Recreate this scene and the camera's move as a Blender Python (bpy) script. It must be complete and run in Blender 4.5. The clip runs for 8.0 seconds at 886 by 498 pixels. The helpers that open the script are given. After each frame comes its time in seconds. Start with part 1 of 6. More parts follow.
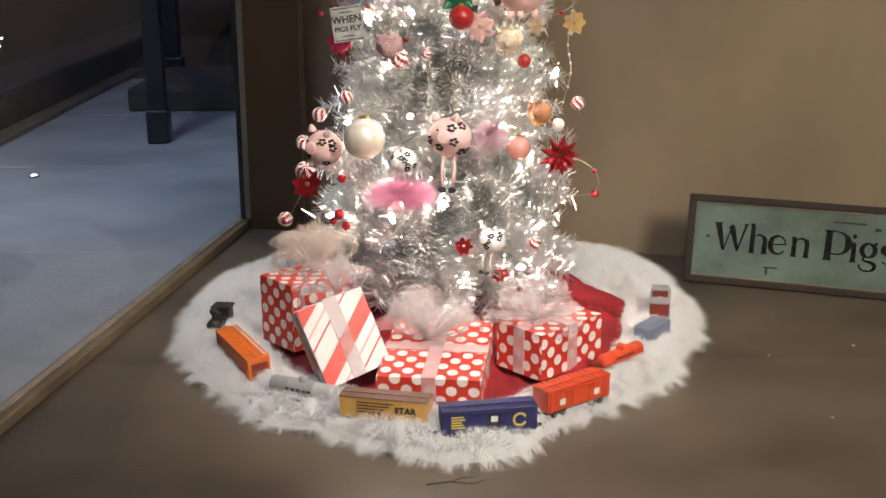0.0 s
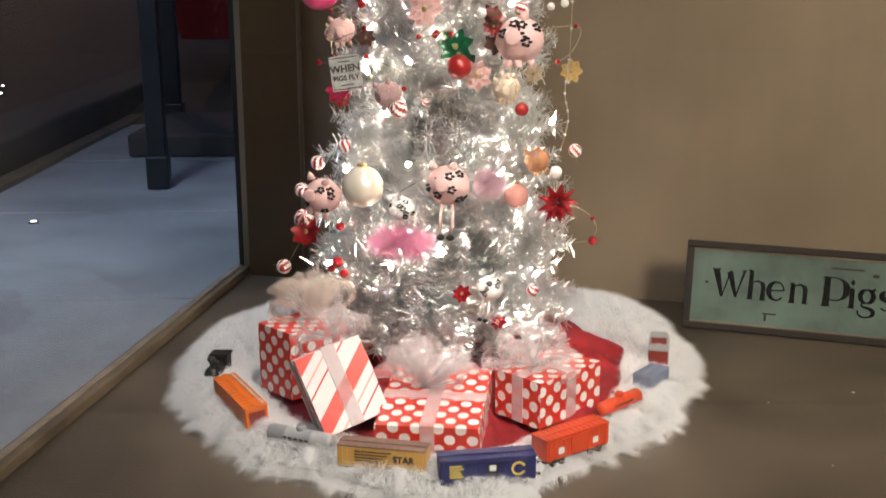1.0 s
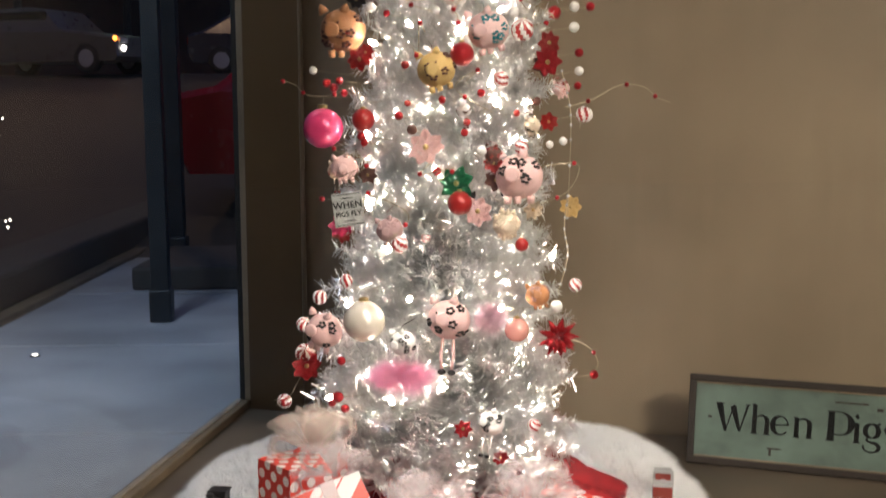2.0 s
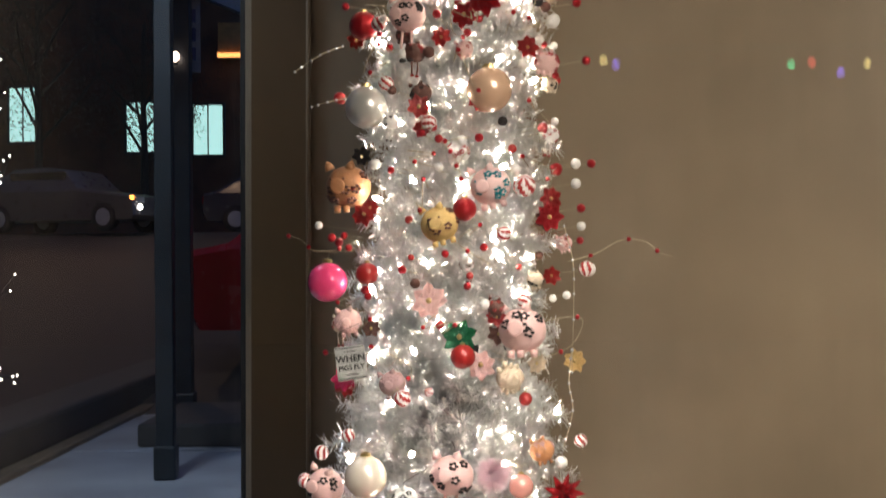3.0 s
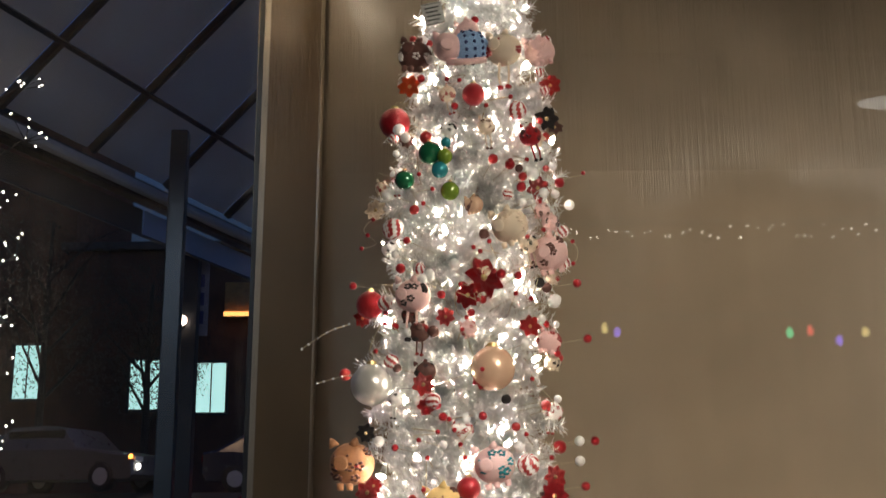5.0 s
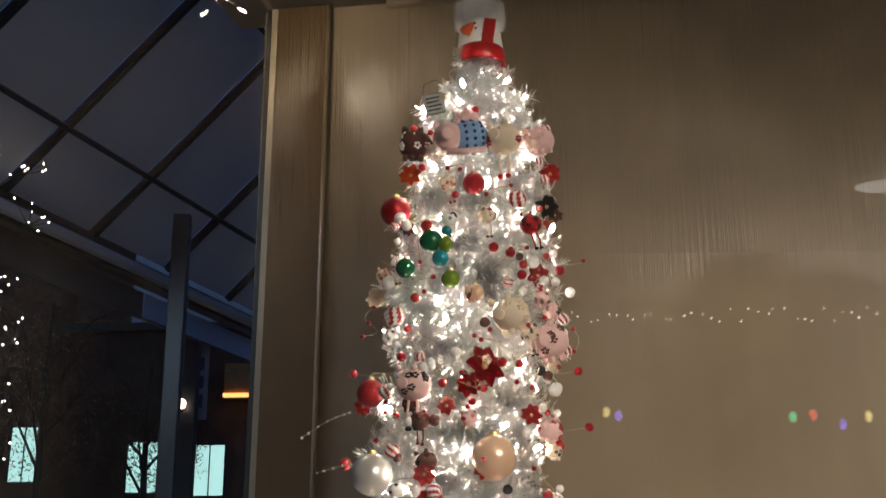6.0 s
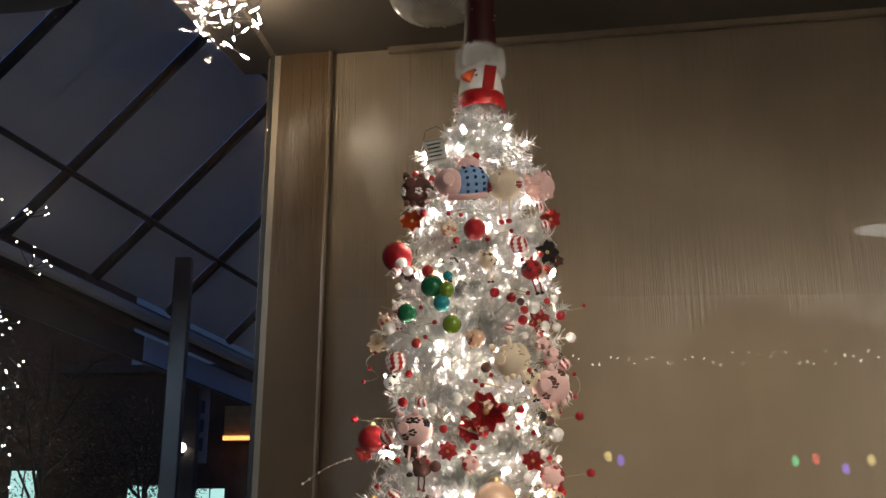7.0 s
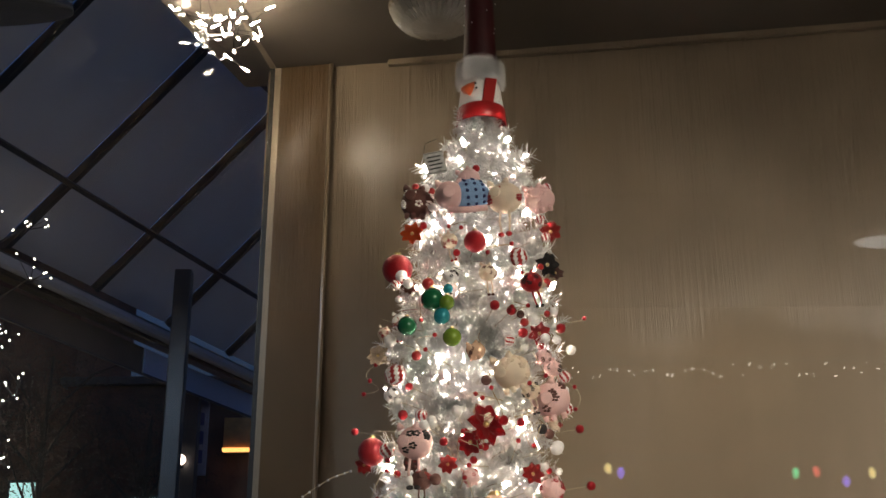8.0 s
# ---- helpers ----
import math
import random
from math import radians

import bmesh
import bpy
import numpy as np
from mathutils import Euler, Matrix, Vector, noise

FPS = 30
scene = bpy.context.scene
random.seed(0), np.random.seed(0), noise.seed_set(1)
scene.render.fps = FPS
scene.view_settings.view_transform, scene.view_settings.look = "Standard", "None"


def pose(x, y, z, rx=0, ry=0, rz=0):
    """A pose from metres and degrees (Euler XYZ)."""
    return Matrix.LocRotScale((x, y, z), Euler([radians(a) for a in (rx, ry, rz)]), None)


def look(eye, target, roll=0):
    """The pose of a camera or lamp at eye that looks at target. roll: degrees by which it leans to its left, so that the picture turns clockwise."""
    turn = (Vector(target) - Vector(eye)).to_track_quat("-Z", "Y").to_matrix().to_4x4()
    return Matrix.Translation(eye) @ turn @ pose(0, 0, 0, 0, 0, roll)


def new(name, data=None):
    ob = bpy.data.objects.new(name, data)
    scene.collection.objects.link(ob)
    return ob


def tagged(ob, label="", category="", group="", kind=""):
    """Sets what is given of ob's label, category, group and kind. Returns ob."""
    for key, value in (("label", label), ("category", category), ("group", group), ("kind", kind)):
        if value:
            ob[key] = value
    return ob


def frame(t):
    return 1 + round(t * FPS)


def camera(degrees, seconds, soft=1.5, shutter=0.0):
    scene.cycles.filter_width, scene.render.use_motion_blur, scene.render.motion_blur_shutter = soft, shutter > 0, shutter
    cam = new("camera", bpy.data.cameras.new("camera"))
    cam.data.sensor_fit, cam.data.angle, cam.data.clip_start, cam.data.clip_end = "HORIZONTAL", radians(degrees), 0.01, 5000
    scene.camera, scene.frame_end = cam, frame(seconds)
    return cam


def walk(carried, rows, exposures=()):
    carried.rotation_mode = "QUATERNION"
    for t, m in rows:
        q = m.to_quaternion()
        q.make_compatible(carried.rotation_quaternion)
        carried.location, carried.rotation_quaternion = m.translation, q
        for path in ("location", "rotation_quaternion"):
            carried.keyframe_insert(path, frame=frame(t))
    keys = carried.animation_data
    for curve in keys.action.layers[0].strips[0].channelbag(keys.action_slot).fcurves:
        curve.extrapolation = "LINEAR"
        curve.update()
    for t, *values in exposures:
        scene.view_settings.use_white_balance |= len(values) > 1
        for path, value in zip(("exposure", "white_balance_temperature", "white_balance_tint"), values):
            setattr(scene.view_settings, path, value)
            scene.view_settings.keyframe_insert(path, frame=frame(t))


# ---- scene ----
cam = camera(42.0, 8.0, soft=1.5, shutter=0.4)
ROWS = [
    (0.0, 0.000, 0.000, 0.920, 0.00, -15.95, -0.40),
    (0.5, 0.001, -0.001, 0.923, -0.09, -15.30, -0.45),
    (1.0, 0.003, 0.000, 0.929, -0.04, -13.80, -0.48),
    (1.5, 0.001, 0.000, 0.939, -0.12, -10.90, -0.54),
    (1.7, 0.002, -0.005, 0.940, -0.10, -9.53, -0.54),
    (2.8, 0.022, -0.012, 0.926, 0.50, -0.95, -0.56),
    (3.0, 0.024, -0.012, 0.929, 0.54, 0.53, -0.53),
    (3.5, 0.023, -0.022, 0.943, 0.54, 4.10, -0.46),
    (4.0, 0.022, -0.030, 0.952, 0.56, 7.67, -0.38),
    (4.5, 0.022, -0.036, 0.962, 0.55, 10.78, -0.39),
    (5.0, 0.022, -0.046, 0.969, 0.59, 13.24, -0.33),
    (6.3, 0.021, -0.059, 0.988, 0.58, 18.42, -0.37),
    (6.5, 0.021, -0.062, 0.989, 0.59, 19.07, -0.35),
    (7.0, 0.021, -0.069, 0.989, 0.62, 19.28, -0.38),
    (7.5, 0.021, -0.069, 0.991, 0.63, 19.50, -0.35),
    (8.0, 0.020, -0.071, 0.991, 0.60, 19.85, -0.38),
]


def heading(x, y, z, yaw, pitch, roll):
    eye = Vector((x, y, z))
    yw, pt = radians(yaw), radians(pitch)
    ahead = Vector((-math.sin(yw) * math.cos(pt), math.cos(yw) * math.cos(pt), math.sin(pt)))
    return look(eye, eye + ahead, roll)


walk(cam, [(r[0], heading(*r[1:])) for r in ROWS], exposures=[(0.0, 0.0), (8.0, 0.0)])

# ---- world and large lights ----
world = bpy.data.worlds.new("dusk")
scene.world = world
world.use_nodes = True
wn = world.node_tree.nodes
sky = wn.new("ShaderNodeTexSky")
sky.sky_type, sky.sun_disc = "NISHITA", False
sky.sun_elevation, sky.sun_rotation = radians(-3.0), radians(140)
tint = wn.new("ShaderNodeMix")
tint.data_type, tint.blend_type = "RGBA", "MULTIPLY"
tint.inputs[0].default_value, tint.inputs[7].default_value = 1.0, (0.28, 0.66, 1.55, 1)
world.node_tree.links.new(sky.outputs[0], tint.inputs[6])
world.node_tree.links.new(tint.outputs[2], wn["Background"].inputs[0])
wn["Background"].inputs[1].default_value = 1.15


def area_lamp(name, eye, target, size, watts, colour, spread=180, label=""):
    data = bpy.data.lights.new(name, "AREA")
    data.shape, data.size, data.energy, data.color, data.spread = "DISK", size, watts, colour, radians(spread)
    ob = new(name, data)
    ob.matrix_world = look(eye, target)
    return ob


# unseen fill lamps added: before the shop window, and cool over the pavement
area_lamp("front_fill_lamp", (1.9, -1.05, 2.48), (0.80, 2.9, 0.42), 1.0, 31, (1.0, 0.90, 0.75), 74)
# unseen spot, assumed from the bright pool of light on the skirt
area_lamp("unseen_display_spot", (0.35, 0.75, 2.80), (0.06, 2.30, 0.05), 0.10, 7.0, (1.0, 0.94, 0.87), 36)
area_lamp("pavement_fill_lamp", (-1.6, 3.2, 3.0), (-1.5, 4.6, -0.1), 0.7, 21, (0.60, 0.77, 1.0), 110)
# two warm fill lamps added unseen to brighten the car and the street
area_lamp("second_pavement_fill", (-1.25, 8.7, 2.95), (-1.5, 9.3, 0.0), 0.4, 8, (1.0, 0.86, 0.7), 130)
area_lamp("far_street_fill", (-7.0, 20.0, 7.5), (-6.0, 20.0, 0.8), 0.5, 95, (1.0, 0.62, 0.35), 150)

# ---- materials ----
def node_mat(name):
    m = bpy.data.materials.new(name)
    m.use_nodes = True
    nt = m.node_tree
    return m, nt, nt.nodes["Principled BSDF"]


def link(nt, a, b):
    nt.links.new(a, b)


def noise_node(nt, scale, detail=4.0, rough=0.6, stretch=None, coord="Object"):
    tc = nt.nodes.new("ShaderNodeTexCoord")
    mp = nt.nodes.new("ShaderNodeMapping")
    if stretch:
        mp.inputs["Scale"].default_value = stretch
    n = nt.nodes.new("ShaderNodeTexNoise")
    n.inputs["Scale"].default_value, n.inputs["Detail"].default_value, n.inputs["Roughness"].default_value = scale, detail, rough
    link(nt, tc.outputs[coord], mp.inputs[0])
    link(nt, mp.outputs[0], n.inputs["Vector"])
    return n


def ramp(nt, source, stops):
    r = nt.nodes.new("ShaderNodeValToRGB")
    while len(r.color_ramp.elements) < len(stops):
        r.color_ramp.elements.new(0.5)
    for e, (p, c) in zip(r.color_ramp.elements, stops):
        e.position, e.color = p, (*c, 1)
    link(nt, source, r.inputs[0])
    return r


def mixed(nt, fac, a, b, mode="MIX"):
    m = nt.nodes.new("ShaderNodeMix")
    m.data_type, m.blend_type = "RGBA", mode
    for value, slot in ((fac, 0), (a, 6), (b, 7)):
        if hasattr(value, "links"):
            link(nt, value, m.inputs[slot])
        elif slot == 0:
            m.inputs[slot].default_value = value
        else:
            m.inputs[slot].default_value = (*value, 1)
    return m.outputs[2]


def shade(c, k):
    return tuple(min(1.0, v * k) for v in c)


def surface(name, colour, rough=0.5, metal=0.0, vary=0.25, scale=6.0, fine=90.0, bump=0.15, stretch=None, coat=0.0, depth=0.002):
    """Paint, plastic, stone, cloth: large stains, fine grain and relief."""
    m, nt, b = node_mat(name)
    big = noise_node(nt, scale, 3, 0.55, stretch)
    small = noise_node(nt, fine, 5, 0.65, stretch)
    r1 = ramp(nt, big.outputs[0], [(0.3, shade(colour, 1 - vary)), (0.7, shade(colour, 1 + vary))])
    r2 = ramp(nt, small.outputs[0], [(0.3, (0.86, 0.86, 0.86)), (0.7, (1.0, 1.0, 1.0))])
    link(nt, mixed(nt, min(1.0, vary * 3), r1.outputs[0], r2.outputs[0], "MULTIPLY"), b.inputs["Base Color"])
    rr = nt.nodes.new("ShaderNodeMapRange")
    rr.inputs[3].default_value, rr.inputs[4].default_value = max(0.03, rough - 0.1), min(1, rough + 0.1)
    link(nt, big.outputs[0], rr.inputs[0])
    link(nt, rr.outputs[0], b.inputs["Roughness"])
    b.inputs["Metallic"].default_value = metal
    b.inputs["Coat Weight"].default_value = coat
    if bump:
        bp = nt.nodes.new("ShaderNodeBump")
        bp.inputs["Strength"].default_value, bp.inputs["Distance"].default_value = bump, depth
        link(nt, small.outputs[0], bp.inputs["Height"])
        link(nt, bp.outputs[0], b.inputs["Normal"])
    return m


def glow(name, colour, strength):
    m, nt, b = node_mat(name)
    b.inputs["Base Color"].default_value = (*shade(colour, 0.5), 1)
    b.inputs["Emission Color"].default_value = (*colour, 1)
    b.inputs["Emission Strength"].default_value = strength
    return m


def pane_glass(name, weight):
    m, nt, b = node_mat(name)
    nt.nodes.remove(b)
    tr = nt.nodes.new("ShaderNodeBsdfTransparent")
    gl = nt.nodes.new("ShaderNodeBsdfGlossy")
    gl.inputs["Roughness"].default_value = 0.0
    mx = nt.nodes.new("ShaderNodeMixShader")
    mx.inputs[0].default_value = weight
    link(nt, tr.outputs[0], mx.inputs[1])
    link(nt, gl.outputs[0], mx.inputs[2])
    link(nt, mx.outputs[0], nt.nodes["Material Output"].inputs[0])
    return m


def tulle_mat(name, colour, cover):
    m, nt, b = node_mat(name)
    nt.nodes.remove(b)
    tr = nt.nodes.new("ShaderNodeBsdfTransparent")
    df = nt.nodes.new("ShaderNodeBsdfDiffuse")
    tl = nt.nodes.new("ShaderNodeBsdfTranslucent")
    df.inputs[0].default_value = tl.inputs[0].default_value = (*colour, 1)
    both = nt.nodes.new("ShaderNodeMixShader")
    both.inputs[0].default_value = 0.45
    mx = nt.nodes.new("ShaderNodeMixShader")
    n = noise_node(nt, 60, 3)
    rg = nt.nodes.new("ShaderNodeMapRange")
    rg.inputs[1].default_value, rg.inputs[2].default_value = 0.3, 0.7
    rg.inputs[3].default_value, rg.inputs[4].default_value = cover - 0.05, cover + 0.05
    link(nt, n.outputs[0], rg.inputs[0])
    link(nt, rg.outputs[0], mx.inputs[0])
    link(nt, df.outputs[0], both.inputs[1])
    link(nt, tl.outputs[0], both.inputs[2])
    link(nt, tr.outputs[0], mx.inputs[1])
    link(nt, both.outputs[0], mx.inputs[2])
    link(nt, mx.outputs[0], nt.nodes["Material Output"].inputs[0])
    return m


def soft_pile(name, colour):
    """Soft hair: half of the light passes through each strand."""
    m, nt, b = node_mat(name)
    nt.nodes.remove(b)
    df = nt.nodes.new("ShaderNodeBsdfDiffuse")
    tl = nt.nodes.new("ShaderNodeBsdfTranslucent")
    r = ramp(nt, noise_node(nt, 9, 3).outputs[0], [(0.3, shade(colour, 0.93)), (0.7, colour)])
    link(nt, r.outputs[0], df.inputs[0])
    link(nt, r.outputs[0], tl.inputs[0])
    mx = nt.nodes.new("ShaderNodeMixShader")
    mx.inputs[0].default_value = 0.38
    link(nt, df.outputs[0], mx.inputs[1])
    link(nt, tl.outputs[0], mx.inputs[2])
    link(nt, mx.outputs[0], nt.nodes["Material Output"].inputs[0])
    return m


def combed_paint(name, colour):
    """Olive-brown paint brushed upright: streaks and relief along z, blotches, scuffs low down."""
    m, nt, b = node_mat(name)
    blot = noise_node(nt, 1.3, 4, 0.6)
    streak = noise_node(nt, 7.0, 6, 0.7, (3.0, 3.0, 0.16))
    fine = noise_node(nt, 24.0, 5, 0.75, (2.4, 2.4, 0.03))
    base = ramp(nt, blot.outputs[0], [(0.3, shade(colour, 0.78)), (0.7, shade(colour, 1.16))])
    st = ramp(nt, streak.outputs[0], [(0.3, (0.84, 0.82, 0.80)), (0.72, (1.0, 1.0, 1.0))])
    link(nt, mixed(nt, 0.6, base.outputs[0], st.outputs[0], "MULTIPLY"), b.inputs["Base Color"])
    b.inputs["Roughness"].default_value = 0.33
    b.inputs["Specular IOR Level"].default_value = 0.5
    bp = nt.nodes.new("ShaderNodeBump")
    bp.inputs["Strength"].default_value, bp.inputs["Distance"].default_value = 1.0, 0.034
    patch = ramp(nt, noise_node(nt, 3.4, 2, 0.5, (1.0, 1.0, 0.55)).outputs[0], [(0.32, (0.05, 0.05, 0.05)), (0.70, (1.0, 1.0, 1.0))])
    tc = nt.nodes.new("ShaderNodeTexCoord")
    sep = nt.nodes.new("ShaderNodeSeparateXYZ")
    link(nt, tc.outputs["Object"], sep.inputs[0])
    high = nt.nodes.new("ShaderNodeMapRange")   # the comb marks are deep on the upper boards, nearly flat lower down
    high.inputs[1].default_value, high.inputs[2].default_value, high.inputs[3].default_value, high.inputs[4].default_value = 1.80, 2.45, 0.03, 1.0
    link(nt, sep.outputs[2], high.inputs[0])
    comb = mixed(nt, 1.0, fine.outputs[0], patch.outputs[0], "MULTIPLY")
    link(nt, mixed(nt, 1.0, comb, high.outputs[0], "MULTIPLY"), bp.inputs["Height"])
    link(nt, bp.outputs[0], b.inputs["Normal"])
    return m


def dotted(name, ground, dot, size):
    """Wrapping paper with staggered round dots, size metres apart, on the faces of a box."""
    m, nt, b = node_mat(name)
    tc = nt.nodes.new("ShaderNodeTexCoord")
    sep = nt.nodes.new("ShaderNodeSeparateXYZ")
    link(nt, tc.outputs["UV"], sep.inputs[0])

    def mth(op, a, c=None):
        n = nt.nodes.new("ShaderNodeMath")
        n.operation = op
        for k, v in enumerate((a, c)):
            if v is None:
                continue
            if hasattr(v, "links"):
                link(nt, v, n.inputs[k])
            else:
                n.inputs[k].default_value = v
        return n.outputs[0]

    def grid(shift):
        u = mth("SUBTRACT", mth("FRACT", mth("ADD", mth("DIVIDE", sep.outputs[0], size), shift)), 0.5)
        v = mth("SUBTRACT", mth("FRACT", mth("ADD", mth("DIVIDE", sep.outputs[1], size), shift)), 0.5)
        return mth("SQRT", mth("ADD", mth("MULTIPLY", u, u), mth("MULTIPLY", v, v)))

    near = mth("LESS_THAN", mth("MINIMUM", grid(0.0), grid(0.5)), 0.245)
    link(nt, mixed(nt, near, ground, dot), b.inputs["Base Color"])
    b.inputs["Roughness"].default_value = 0.38
    n = noise_node(nt, 40, 3)
    bp = nt.nodes.new("ShaderNodeBump")
    bp.inputs["Strength"].default_value, bp.inputs["Distance"].default_value = 0.25, 0.003
    link(nt, n.outputs[0], bp.inputs["Height"])
    link(nt, bp.outputs[0], b.inputs["Normal"])
    return m


def striped(name):
    """White wrapping paper with broad and narrow slanting red stripes."""
    m, nt, b = node_mat(name)
    tc = nt.nodes.new("ShaderNodeTexCoord")
    mp = nt.nodes.new("ShaderNodeMapping")
    mp.inputs["Rotation"].default_value = (0, 0, radians(50))
    w = nt.nodes.new("ShaderNodeTexWave")
    w.wave_profile = "SAW"
    w.inputs["Scale"].default_value = 3.1
    w.inputs["Distortion"].default_value = 0.0
    link(nt, tc.outputs["UV"], mp.inputs[0])
    link(nt, mp.outputs[0], w.inputs["Vector"])
    r = ramp(nt, w.outputs[1], [(0.0, (0.66, 0.63, 0.62)), (0.24, (0.62, 0.045, 0.03)), (0.54, (0.66, 0.63, 0.62)), (0.70, (0.75, 0.35, 0.33)), (0.74, (0.66, 0.63, 0.62)), (0.90, (0.55, 0.03, 0.03)), (0.93, (0.66, 0.63, 0.62))])
    r.color_ramp.interpolation = "CONSTANT"
    link(nt, r.outputs[0], b.inputs["Base Color"])
    b.inputs["Roughness"].default_value = 0.4
    return m


PAINT = combed_paint("olive_brown_combed_paint", (0.265, 0.205, 0.14))
BOARD = combed_paint("brown_corner_board_paint", (0.125, 0.078, 0.038))
FLOOR = surface("worn_dark_painted_floor", (0.112, 0.084, 0.058), 0.45, vary=0.45, scale=2.6, fine=55, bump=0.2)
CEIL = surface("dark_ceiling_paint", (0.10, 0.085, 0.07), 0.5, vary=0.2, scale=3)
FRAME = surface("worn_aluminium_frame", (0.33, 0.27, 0.20), 0.42, 0.35, vary=0.3, scale=9, stretch=(1, 1, 0.2))
BEAD = surface("rubbed_metal_bead", (0.55, 0.47, 0.36), 0.35, 0.6, vary=0.35, scale=11, stretch=(1, 1, 0.15))
GASKET = surface("black_rubber_gasket", (0.02, 0.02, 0.02), 0.6)
SILL = surface("scuffed_brown_sill_paint", (0.19, 0.14, 0.09), 0.5, vary=0.35, scale=8)
CONCRETE = surface("frosted_concrete", (0.42, 0.42, 0.43), 0.75, vary=0.25, scale=1.6, fine=30, bump=0.3)
ASPHALT = surface("dark_asphalt", (0.048, 0.040, 0.034), 0.7, vary=0.3, scale=0.8, fine=60, bump=0.4)
KERB = surface("dark_stone_kerb", (0.065, 0.058, 0.052), 0.7, vary=0.3)
IRON = surface("dark_painted_steel", (0.035, 0.04, 0.045), 0.4, 0.3, vary=0.2)
CANOPY = tulle_mat("grey_polycarbonate_panel", (0.84, 0.78, 0.70), 0.80)
FASCIA = tulle_mat("sky_blue_fascia", (0.60, 0.68, 0.80), 0.82)
BRICKY = surface("dark_brick_facade", (0.112, 0.046, 0.027), 0.8, vary=0.4, scale=1.5)
SILVER = surface("silver_tinsel", (0.92, 0.92, 0.92), 0.29, 1.0, vary=0.05, bump=0.0)
BULB = glow("warm_white_bulb", (1.0, 0.88, 0.73), 225.0)
WIRE = surface("clear_white_cable", (0.55, 0.52, 0.46), 0.4)
FUR = soft_pile("white_plush_fur", (0.97, 0.965, 0.96))
VELVET = surface("crimson_crushed_velvet", (0.25, 0.006, 0.010), 0.75, vary=0.4, scale=12, fine=140, bump=0.3)
TULLE = tulle_mat("pale_pink_tulle", (0.90, 0.80, 0.80), 0.23)
CREAMTULLE = tulle_mat("cream_tulle", (0.82, 0.70, 0.62), 0.26)
RIBBON = tulle_mat("sheer_white_ribbon", (0.85, 0.75, 0.76), 0.5)
POLKA = dotted("red_polka_dot_paper", (0.55, 0.036, 0.020), (0.72, 0.69, 0.66), 0.043)
STRIPE = striped("red_white_striped_paper")
ORANGE = surface("orange_plastic", (0.72, 0.16, 0.02), 0.4, vary=0.1, bump=0.05)
REDPLA = surface("orange_red_plastic", (0.60, 0.07, 0.025), 0.42, vary=0.12, bump=0.05)
BROWNPLA = surface("rust_brown_plastic", (0.22, 0.035, 0.025), 0.45, vary=0.15)
BLUEPLA = surface("navy_blue_plastic", (0.022, 0.025, 0.11), 0.4, vary=0.12)
YELPLA = surface("mustard_yellow_plastic", (0.56, 0.33, 0.09), 0.45, vary=0.1)
BRNROOF = surface("brown_car_roof", (0.20, 0.11, 0.08), 0.5)
GREYPLA = surface("silver_grey_plastic", (0.42, 0.42, 0.42), 0.35, 0.3, vary=0.1)
BLUEGREY = surface("blue_grey_plastic", (0.22, 0.25, 0.33), 0.45)
BLACKPLA = surface("black_plastic", (0.02, 0.018, 0.018), 0.4)
DECAL_D = surface("dark_decal_print", (0.05, 0.03, 0.02), 0.5, bump=0)
DECAL_Y = surface("yellow_decal_print", (0.70, 0.55, 0.12), 0.5, bump=0)
DECAL_W = surface("white_decal_print", (0.75, 0.73, 0.70), 0.5, bump=0)
SIGNGREEN = surface("weathered_sea_green_paint", (0.105, 0.150, 0.125), 0.6, vary=0.35, scale=7, fine=60)
SIGNWOOD = surface("dark_worn_sign_frame", (0.020, 0.013, 0.009), 0.65, vary=0.5, scale=14, fine=80, stretch=(0.2, 1, 1))
INK = surface("faded_black_lettering", (0.010, 0.010, 0.010), 0.7, vary=0.4, scale=30)
LITWIN = glow("lit_shop_window", (0.55, 0.95, 0.90), 1.05)
CARRED = surface("red_car_paint", (0.32, 0.012, 0.015), 0.25, 0.0, vary=0.05, coat=0.6, bump=0)
CARDARK = surface("dark_car_paint", (0.05, 0.05, 0.06), 0.25, 0.2, vary=0.05, coat=0.6, bump=0)
TYRE = surface("black_tyre_rubber", (0.02, 0.02, 0.02), 0.8)
GLAZE = surface("dark_car_glass", (0.01, 0.012, 0.015), 0.06, bump=0)


# ---- mesh helpers ----
def place_mesh(name, bm, material, smooth=False):
    me = bpy.data.meshes.new(name)
    bm.to_mesh(me)
    bm.free()
    me.materials.append(material)
    if smooth:
        me.shade_smooth()
    return me


def part(name, bm, material, parent, label="", smooth=False):
    ob = new(name, place_mesh(name, bm, material, smooth))
    ob.parent = parent
    if label:
        ob["label"] = label
    return ob


def thing(name, m, label, category, group="", kind=""):
    ob = new(name)
    ob.matrix_world = m
    return tagged(ob, label, category, group, kind)


def solid(name, bm, material, label, category, kind="", group="", smooth=False):
    return tagged(new(name, place_mesh(name, bm, material, smooth)), label, category, group, kind)


